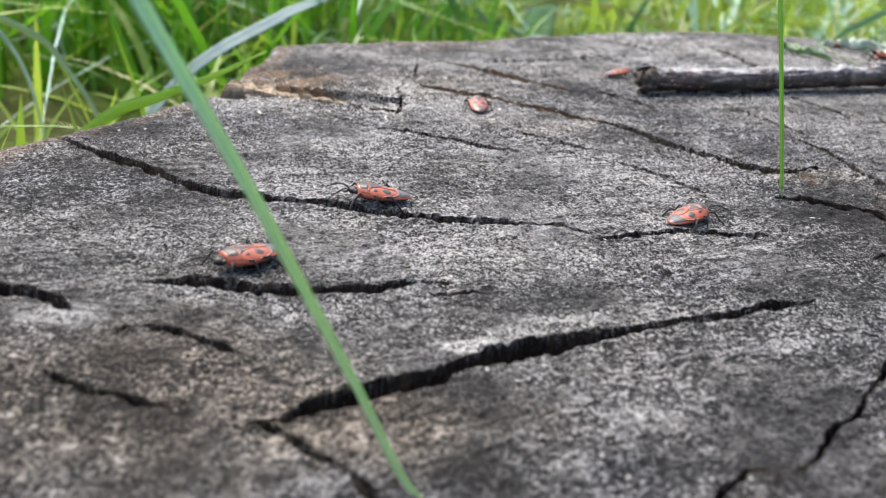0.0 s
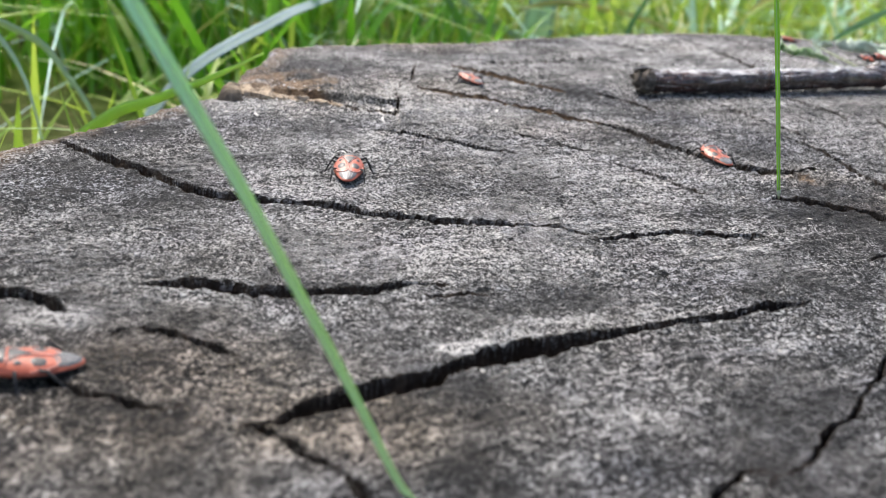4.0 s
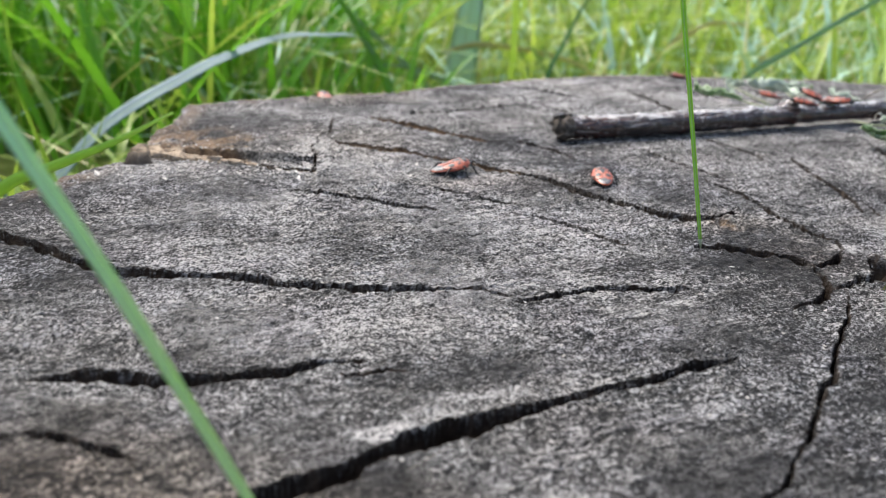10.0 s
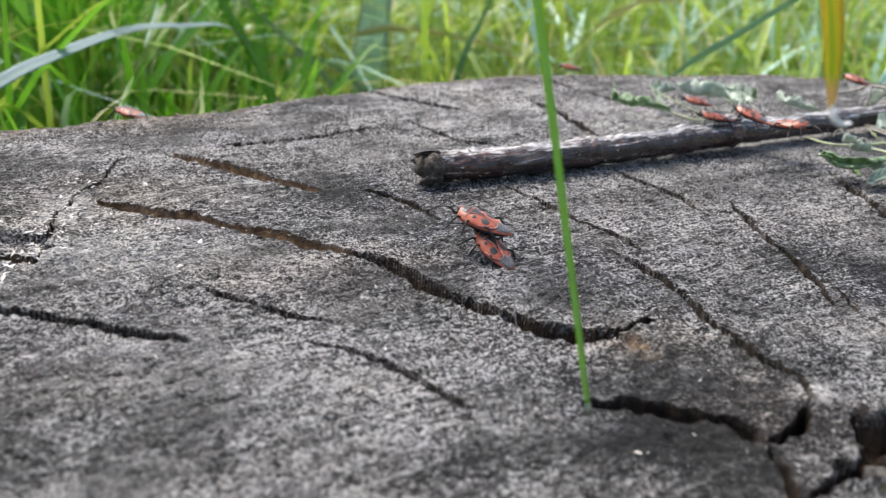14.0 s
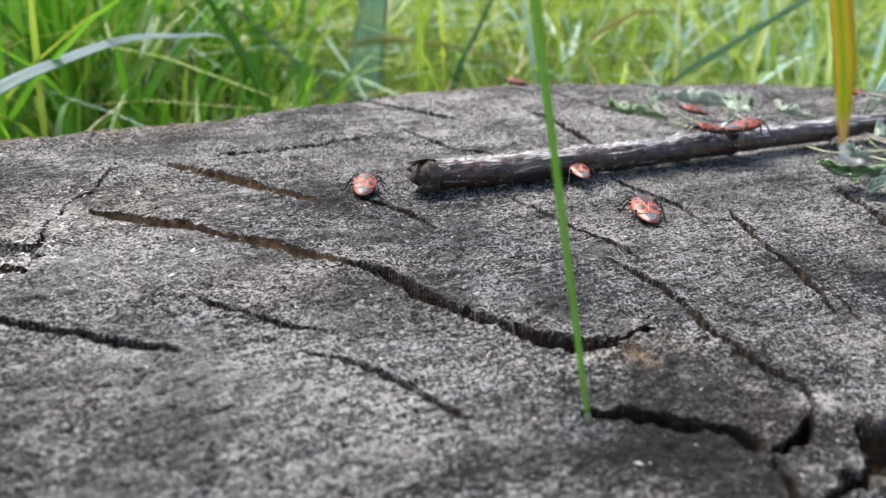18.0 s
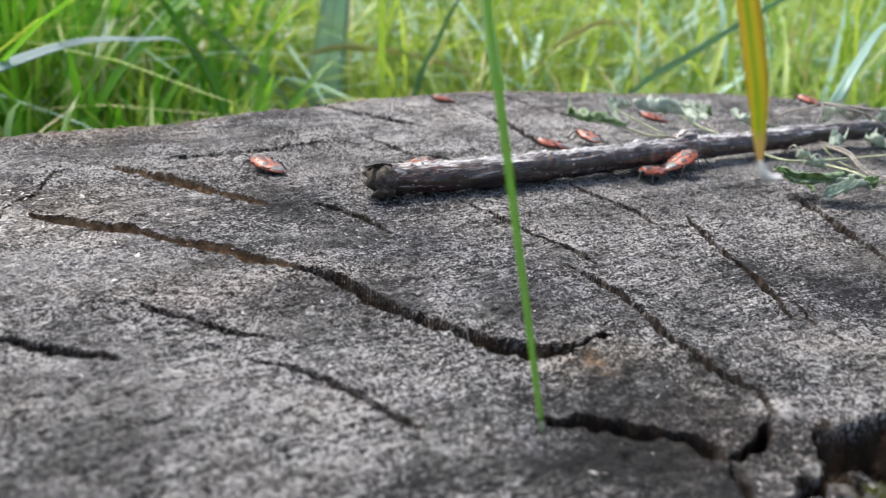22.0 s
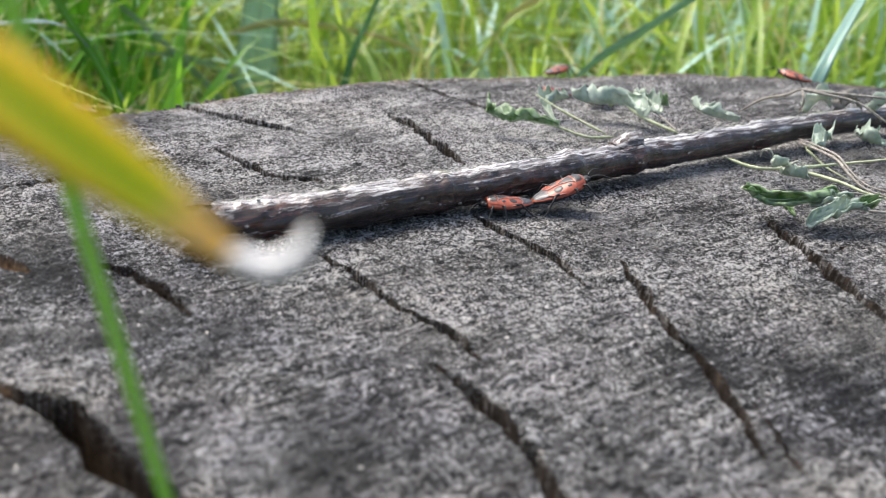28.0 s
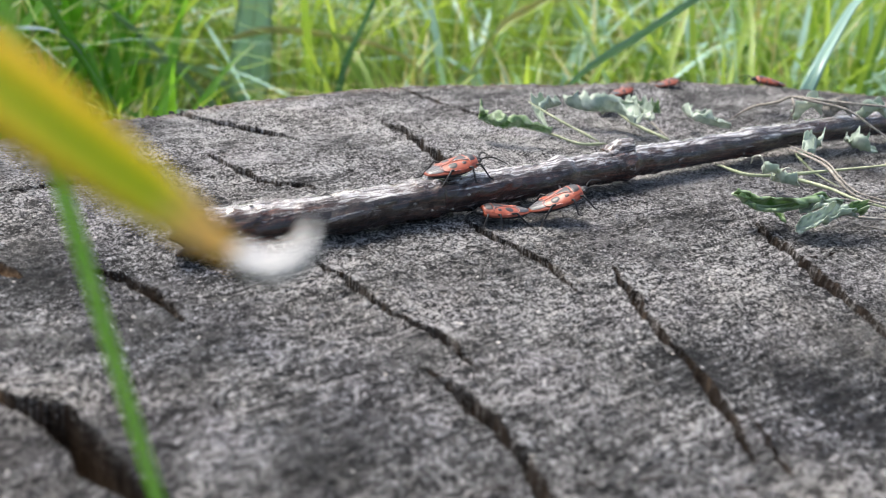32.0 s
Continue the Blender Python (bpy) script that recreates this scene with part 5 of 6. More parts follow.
def build_wood_fibres():
    """The frayed skin of the cut face: short loose fibres lying along the grain, too many to count."""
    rng = np.random.default_rng(77)
    n = 80000
    x, y = rng.uniform(-78, 208, n), rng.uniform(72, 320, n)
    keep = rng.random(n) < np.clip(1.35 - (y - 90) / 260, 0.2, 1) * (0.25 + 0.6 * value_noise(x / 16, y / 16, 91)) * (0.4 + 1.5 * value_noise(x / 1.6, y / 1.6, 92)) * (1 - 0.75 * np.clip(1.6 - np.hypot((x - 45) / 32, (y - 84) / 17), 0, 1))
    x, y = x[keep], y[keep]
    z, _, inside, inner = face_height(x[None, :], y[None, :])
    ok = (inside[0] > 3) & (inner[0] < 0.25)
    x, y, z = x[ok], y[ok], z[0][ok]
    n = len(x)
    length, wide = rng.uniform(0.22, 0.75, n), rng.uniform(0.045, 0.12, n)
    turn = np.radians(-15) + rng.normal(0, 0.75, n)
    tilt = rng.normal(0.08, 0.38, n)
    d = np.stack([np.cos(turn) * np.cos(tilt), np.sin(turn) * np.cos(tilt), np.sin(tilt)], -1)
    s = np.stack([-np.sin(turn), np.cos(turn), np.zeros(n)], -1) * wide[:, None]
    c = np.stack([x, y, z + 0.06 + 0.5 * length * np.abs(np.sin(tilt)) * 0.6], -1)
    up = np.array([0, 0, 1.0]) * wide[:, None] * 1.3
    ends = []
    for k, f in ((-0.5, 1.0), (0.5, 0.55)):
        m = c + d * (length * k)[:, None]
        ends += [m - s * f, m + s * f, m + up * f]
    co = np.stack(ends, 1) * MM
    base = np.arange(n)[:, None, None] * 6
    tri = base + np.array([[0, 3, 4, 1], [1, 4, 5, 2], [2, 5, 3, 0]])[None]
    faces = tri.reshape(-1, 4)
    me = bpy.data.meshes.new("wood_fibres")
    me.vertices.add(n * 6)
    me.vertices.foreach_set("co", co.ravel())
    me.loops.add(faces.size)
    me.loops.foreach_set("vertex_index", faces.ravel().astype(np.int32))
    me.polygons.add(len(faces))
    me.polygons.foreach_set("loop_start", np.arange(0, faces.size, 4, dtype=np.int32))
    me.update(calc_edges=True)
    for key, spots, seed in (("brown", BROWN, 400), ("chalk", CHALK, 300), ("stain_shade", STAINS_AND_SHADE, 100), ("bleach_light", BLEACH_AND_LIGHT, 200)):
        value = np.repeat(np.clip(blot(x, y, spots, seed), 0, 1), 6)
        me.attributes.new(key, "FLOAT", "POINT").data.foreach_set("value", value.astype(np.float32))
    me.materials.append(FIBRE)
    tagged(new("wood_fibres", me), "frayed short grey wood fibres covering the stump's face", "wood fibres", kind="stuff")


def build_crumbs():
    """Pale flakes and crumbs scattered over the cut face."""
    rng = np.random.default_rng(12)
    verts, faces = [], []
    spots = [(12, 234, 28, 18, 380), (-12, 230, 30, 10, 110), (-25, 226, 24, 18, 260), (45, 213, 40, 25, 130), (60, 150, 55, 45, 120), (130, 215, 40, 45, 110), (100, 260, 70, 40, 90), (70, 240, 30, 20, 60), (0, 160, 50, 40, 90), (8, 226, 6, 6, 110), (12, 245, 4.5, 15, 150)]
    px, py, sz = [], [], []
    for cx, cy, rx, ry, n in spots:
        px += list(rng.normal(cx, rx * 0.6, n))
        py += list(rng.normal(cy, ry * 0.6, n))
        sz += list(rng.uniform(0.12, 0.40, n) * (1.0 if n > 200 or ry < 16 and rx < 8 else 0.62) * (1 + (0.9 if n > 200 else 0.4) * (rng.random(n) > 0.8)))
    z, _, inside, _ = face_height(np.array([px]), np.array([py]))
    for x, y, s, h, e in zip(px, py, sz, z[0], inside[0]):
        if e < 4 or h < -2.5 or y < 70:
            continue
        m = Matrix.Translation((x, y, h + s * 0.25)) @ Euler(rng.uniform(-0.5, 0.5, 3) + [0, 0, rng.uniform(0, 6.3)]).to_matrix().to_4x4()
        b = len(verts)
        ax, ay, az = s * rng.uniform(0.8, 2.4), s * rng.uniform(0.5, 0.9), s * rng.uniform(0.25, 0.6)
        for q in ((-ax, 0, 0), (ax, 0, 0), (0, -ay, 0), (0, ay, 0), (0.2 * ax, 0, -az), (-0.2 * ax, 0, az)):
            verts.append((m @ Vector(q)) * MM)
        for f in ((0, 2, 5), (2, 1, 5), (1, 3, 5), (3, 0, 5), (2, 0, 4), (1, 2, 4), (3, 1, 4), (0, 3, 4)):
            faces.append([b + i for i in f])
    tagged(mesh_object("wood_crumbs", verts, faces, CRUMB, None, False), "pale wood crumbs and flakes scattered on the stump", "crumbs", kind="stuff")
    # moss in the hollow heart
    verts, faces = [], []
    for k in range(420):
        x, y = rng.normal(127, 3.4), rng.normal(143.0, 1.6)
        z = float(face_height(np.array([[x]]), np.array([[y]]))[0][0, 0])
        b = len(verts)
        a, l = rng.uniform(0, 6.3), rng.uniform(0.3, 0.9)
        for q in ((0.25, 0, 0), (-0.25, 0, 0), (0.12 + 0.5 * l * math.cos(a), 0.5 * l * math.sin(a), l)):
            verts.append(((x + q[0]) * MM, (y + q[1]) * MM, (z + q[2]) * MM))
        faces.append((b, b + 1, b + 2))
    tagged(mesh_object("moss", verts, faces, MOSS), "yellow-green moss in the hollow of the stump", "moss", kind="stuff")


def build_fibres():
    for label, pts in (("thin pale curled plant fibre on the stump", [(0.112, 0.2325, 0.0010), (0.1135, 0.2345, 0.0019), (0.1155, 0.2335, 0.0020), (0.1165, 0.2305, 0.0008)]),
                       ("short pale curled plant fibre on the stump", [(0.142, 0.2345, 0.001), (0.1435, 0.2335, 0.002), (0.1445, 0.2315, 0.001)]),
                       ("thin pale plant fibre across a crack", [(0.020, 0.0925, 0.0008), (0.024, 0.0955, 0.0010), (0.0275, 0.0985, 0.0002)]),
                       ("short pale splinter standing in a crack", [(0.0885, 0.189, -0.003), (0.0880, 0.1895, 0.0), (0.0878, 0.190, 0.0018)])):
        ob = thing("plant_fibre", label, "plant fibre", "plant fibres", Matrix.Translation(pts[0]))
        stalk("strand", [Vector(p) - Vector(pts[0]) for p in pts], 0.00016 if "splinter" not in label else 0.0005, ob, STEM_PALE)


build_twig()
HANGING = build_hanging_blade()
build_near_blade()
YELLOW = build_yellow_blade()
build_herbs()
build_crumbs()
build_fibres()
build_wood_fibres()


# ---- firebugs and an ant ----
BUG = 1.26 * MM  # a firebug is drawn ten units long
BUG_SIDE = 1.5  # height of the sharp edge along a firebug's flank
PROFILE = [(-4.9, 0.5), (-4.4, 1.0), (-3.4, 1.62), (-2, 2.22), (-0.5, 2.58), (1, 2.58), (2.2, 2.28), (3.1, 1.85), (3.6, 1.45), (4.1, 1.05), (4.7, 0.60), (5, 0.25)]


def bug_half(y):
    return float(np.interp(y, [p[0] for p in PROFILE], [p[1] for p in PROFILE]))


def bug_top(x, y):
    """Height of a firebug's back, in millimetres."""
    w = max(bug_half(y), 0.2)
    crown = float(np.interp(y, [-4.9, -3.0, 0.0, 2.0, 3.3, 5.0], [1.75, 2.10, 2.60, 2.85, 2.70, 2.1]))
    return BUG_SIDE + (crown - BUG_SIDE) * max(0.0, 1 - abs(x / w) ** 2.4) ** 0.75


def shell_patch(outline, lift, rings=5):
    """A plate on a firebug's back inside an outline of (x, y) in millimetres."""
    fine = []
    for (ax, ay), (bx, by) in zip(outline, outline[1:] + outline[:1]):
        pieces = max(1, round(math.hypot(bx - ax, by - ay) / 0.35))
        fine += [(ax + (bx - ax) * k / pieces, ay + (by - ay) * k / pieces) for k in range(pieces)]
    outline = fine
    cx, cy = sum(p[0] for p in outline) / len(outline), sum(p[1] for p in outline) / len(outline)
    bm = bmesh.new()
    loops = []
    for k in range(rings + 1):
        f = 1 - k / rings * 0.97
        loops.append([])
        for x, y in outline:
            px, py = cx + (x - cx) * f, cy + (y - cy) * f
            up = lift * (1 if k else 0.35)
            loops[-1].append(bm.verts.new((px * BUG, py * BUG, (bug_top(px, py) + up) * BUG)))
    for a, b in zip(loops, loops[1:]):
        for i in range(len(a)):
            bm.faces.new((a[i], a[(i + 1) % len(a)], b[(i + 1) % len(a)], b[i]))
    bm.faces.new(loops[-1])
    bmesh.ops.recalc_face_normals(bm, faces=bm.faces)
    return bm


def disc(cx, cy, rx, ry, n=14):
    return [(cx + rx * math.cos(2 * math.pi * k / n), cy + ry * math.sin(2 * math.pi * k / n)) for k in range(n)]


def build_bug(label, group):
    """A firebug, ten millimetres long, head along +y, standing on its origin."""
    bug = thing("firebug", label, "insect", group)
    bm, rings = bmesh.new(), []
    ys = [-4.9, -4.4, -3.6, -2.6, -1.4, 0.0, 1.2, 2.2, 3.0, 3.5]
    for y in ys:
        w = bug_half(y)
        ring = []
        for k in range(14):
            a = 2 * math.pi * k / 14
            x = w * math.cos(a) * 0.985
            z = bug_top(x, y) - 0.04 if math.sin(a) >= 0 else BUG_SIDE - 0.30 * (w / 2.2) * abs(math.sin(a))
            ring.append(bm.verts.new((x * BUG, y * BUG, z * BUG)))
        rings.append(ring)
    for a, b in zip(rings, rings[1:]):
        for k in range(14):
            bm.faces.new((a[k], a[(k + 1) % 14], b[(k + 1) % 14], b[k]))
    bm.faces.new(rings[0])
    bm.faces.new(rings[-1][::-1])
    bmesh.ops.recalc_face_normals(bm, faces=bm.faces)
    part("abdomen", bm, BUG_RED, bug)
    bm = bmesh.new()
    ellipsoid(bm, (0, -0.5 * BUG, 1.28 * BUG), (2.35 * BUG, 4.1 * BUG, 0.62 * BUG), None, 16, 8)
    part("underside", bm, BUG_BLACK, bug, "black underside")
    for s in (1, -1):
        wing = part("wing_cover", shell_patch([(s * x, y) for x, y in ((0.10, -2.3), (0.6, -2.75), (1.45, -2.5), (2.05, -1.5), (2.38, -0.2), (2.34, 0.9), (1.95, 1.85), (1.15, 1.95), (0.75, 1.2), (0.10, -0.6))], 0.04), BUG_RED, bug)
        part("spot", shell_patch([(s * x, y) for x, y in disc(1.15, -0.85, 0.62, 0.72, 18)], 0.11, 3), BUG_GREY, wing, "round black spot")
        part("spot", shell_patch([(s * x, y) for x, y in disc(1.42, 0.95, 0.30, 0.36, 12)], 0.11, 3), BUG_GREY, wing, "small black spot")
        seam = [(1.6, 1.93), (1.15, 1.92), (0.75, 1.15), (0.14, -0.6), (0.12, -2.2), (0.7, -2.65), (1.45, -2.45), (2.02, -1.5), (2.34, -0.2)]
        bm = bmesh.new()
        tube(bm, [Vector((s * x, y, bug_top(x, y) + 0.07)) * BUG for x, y, _ in spline([(x, y, 0) for x, y in seam], 4)], 0.075 * BUG, 5)
        part("wing_edge", bm, BUG_EDGE, wing, "pale raised edge")
    membrane = part("membrane", shell_patch([(-1.5, -2.5), (-0.6, -2.2), (0, -2.1), (0.6, -2.2), (1.5, -2.5), (1.25, -3.5), (0.72, -4.4), (0, -4.75), (-0.72, -4.4), (-1.25, -3.5)], 0.06), BUG_MEMBRANE, bug, "dark grey wing membrane")
    part("scutellum", shell_patch([(-1.3, 1.74), (0, 1.80), (1.3, 1.74), (0.70, 0.75), (0, -0.25), (-0.70, 0.75)], 0.13), BUG_GREY, bug, "black triangular shield")
    for x0, x1 in ((-0.9, -0.55), (-0.35, -0.2), (0.35, 0.2), (0.9, 0.55)):
        bm = bmesh.new()
        tube(bm, [Vector((x0 + (x1 - x0) * k / 5, -2.5 - 0.36 * k, bug_top(x0 + (x1 - x0) * k / 5, -2.5 - 0.36 * k) + 0.06)) * BUG for k in range(6)], 0.035 * BUG, 5)
        part("membrane_vein", bm, BUG_VEIN, membrane, "pale vein")
    shield = part("pronotum", shell_patch([(-1.9, 1.85), (-0.8, 1.80), (0, 1.82), (0.8, 1.80), (1.9, 1.85), (1.68, 2.7), (1.25, 3.40), (0.5, 3.52), (-0.5, 3.52), (-1.25, 3.40), (-1.68, 2.7)], 0.07), BUG_RED, bug)
    part("shield_mark", shell_patch([(-1.42, 2.05), (0, 2.0), (1.42, 2.05), (1.32, 2.7), (1.05, 3.2), (0, 3.3), (-1.05, 3.2), (-1.32, 2.7)], 0.15), BUG_GREY, shield, "black block with a red border")
    bm = bmesh.new()
    ellipsoid(bm, (0, 3.95 * BUG, 1.75 * BUG), (0.92 * BUG, 0.92 * BUG, 0.55 * BUG), None, 12, 8)
    head = part("head", bm, BUG_BLACK, bug)
    for s in (1, -1):
        bm = bmesh.new()
        ellipsoid(bm, (s * 0.88 * BUG, 3.85 * BUG, 1.95 * BUG), (0.22 * BUG, 0.27 * BUG, 0.25 * BUG), None, 8, 6)
        part("eye", bm, BUG_MEMBRANE, head)
        bm = bmesh.new()
        tube(bm, [Vector(p) * BUG for p in spline([(s * 0.4, 4.7, 1.9), (s * 0.9, 5.3, 2.2), (s * 1.5, 6.2, 2.1), (s * 2.0, 7.0, 1.6), (s * 2.6, 7.9, 1.0)], 3)], lambda t: (0.11 - 0.02 * t) * BUG, 6)
        part("antenna", bm, BUG_BLACK, bug)
        for y0, knee, foot in ((2.7, (2.4, 3.5, 2.1), (3.2, 4.6, 0.05)), (1.3, (2.9, 0.9, 2.2), (3.9, 0.5, 0.05)), (0.2, (2.9, -1.4, 2.2), (3.8, -3.4, 0.05))):
            hip = Vector((s * 0.8, y0, 1.2)) * BUG
            bm = bmesh.new()
            path = [(0.8, y0, 1.2), (0.5 * (0.8 + knee[0]), 0.5 * (y0 + knee[1]), 1.75), knee, (0.5 * (foot[0] + knee[0]), 0.5 * (foot[1] + knee[1]), 1.15), (foot[0], foot[1], 0.14), (foot[0] + 0.6, foot[1] + (0.3 if y0 > 1 else -0.5), 0.05)]
            tube(bm, [Vector((s * x, y, z)) * BUG - hip for x, y, z in path], lambda t: (0.24 - 0.15 * t) * BUG, 6)
            leg = part("leg", bm, BUG_BLACK, bug)
            leg.location = hip
    return bug


ANT_UNIT = 1.3 * MM


def build_ant():
    ant = thing("ant", "small brown ant running over the stump", "insect")
    for name, y, z, size in (("abdomen", -2.0, 0.95, (0.62, 1.05, 0.62)), ("thorax", -0.1, 0.95, (0.38, 0.95, 0.42)), ("head", 1.5, 1.05, (0.52, 0.58, 0.42))):
        bm = bmesh.new()
        ellipsoid(bm, (0, y * ANT_UNIT, z * ANT_UNIT), [v * ANT_UNIT for v in size], None, 12, 8)
        part(name, bm, ANT_BROWN, ant)
    bm = bmesh.new()
    ellipsoid(bm, (0, -1.05 * ANT_UNIT, 1.05 * ANT_UNIT), (0.16 * ANT_UNIT, 0.2 * ANT_UNIT, 0.3 * ANT_UNIT), None, 8, 6)
    part("waist", bm, ANT_BROWN, ant)
    for s in (1, -1):
        bm = bmesh.new()
        tube(bm, [Vector(p) * ANT_UNIT for p in ((s * 0.2, 1.9, 1.2), (s * 0.7, 2.5, 1.7), (s * 0.9, 3.4, 1.3))], 0.07 * ANT_UNIT, 5)
        part("antenna", bm, ANT_BROWN, ant)
        for y0, kx, ky, fx, fy in ((0.5, 1.2, 1.2, 1.9, 2.1), (0.0, 1.4, 0.0, 2.2, 0.0), (-0.4, 1.3, -1.0, 2.1, -2.4)):
            hip = Vector((s * 0.25, y0, 0.8)) * ANT_UNIT
            bm = bmesh.new()
            tube(bm, [Vector(p) * ANT_UNIT - hip for p in ((s * 0.25, y0, 0.8), (s * kx, ky, 1.5), (s * fx, fy, 0.05))], 0.09 * ANT_UNIT, 5)
            leg = part("leg", bm, ANT_BROWN, ant)
            leg.location = hip
    return ant


FIREBUGS = "firebugs on the stump"
SIZES = {"c": 0.90, "d": 0.84, "f": 0.84, "h": 0.82, "i": 0.76, "k": 0.84, "m": 0.84, "j": 0.88}
A_BUG = build_bug("red and black firebug crawling on the grey stump", FIREBUGS)
BUGS = {"a": A_BUG}
for key in "bcdfghikm":
    BUGS[key] = copy_thing(A_BUG, Matrix())
tagged(BUGS["g"], "red and black firebug, one of a mating pair by the twig")
BUGS["j"] = copy_thing(BUGS["g"], Matrix())
tagged(BUGS["h"], "red and black firebug among wilted leaves on the stump")
tagged(BUGS["i"], "red and black firebug walking along the far rim of the stump")
for key, size in SIZES.items():
    BUGS[key].scale = (size, size, size)
ANT = build_ant()


# ---- what moves ----
def crawl(ob, rows, lift=6):
    """Carry a creature along rows of seconds, x, y, z in millimetres, heading and tilt in degrees, and swing its legs where it walks."""
    walk(ob, [(r[0], pose(r[1] * MM, (r[2] - 1.0) * MM, (r[3] - 0.4) * MM, r[5] if len(r) > 5 else lift, 0, r[4])) for r in rows])
    times = [r[0] for r in rows]
    spots = np.array([[np.interp(0.25 * k, times, [r[i] for r in rows]) for i in (1, 2)] for k in range(129)])
    pace = np.concatenate([[0], np.hypot(*(spots[1:] - spots[:-1]).T)])
    for n, leg in enumerate([o for o in ob.children if o.name.startswith("leg")]):
        swing = [(0.25 * k, min(1.0, pace[k] / 0.6) * (1 if (k + n) % 2 else -1) * 14) for k in range(129)]
        keep = [s for k, s in enumerate(swing) if k in (0, 128) or abs(s[1]) > 1 or abs(swing[k - 1][1]) > 1 or abs(swing[k + 1][1]) > 1]
        x, y, z = leg.location
        walk(leg, [(t, pose(x, y, z, 0, 0, a)) for t, a in keep])


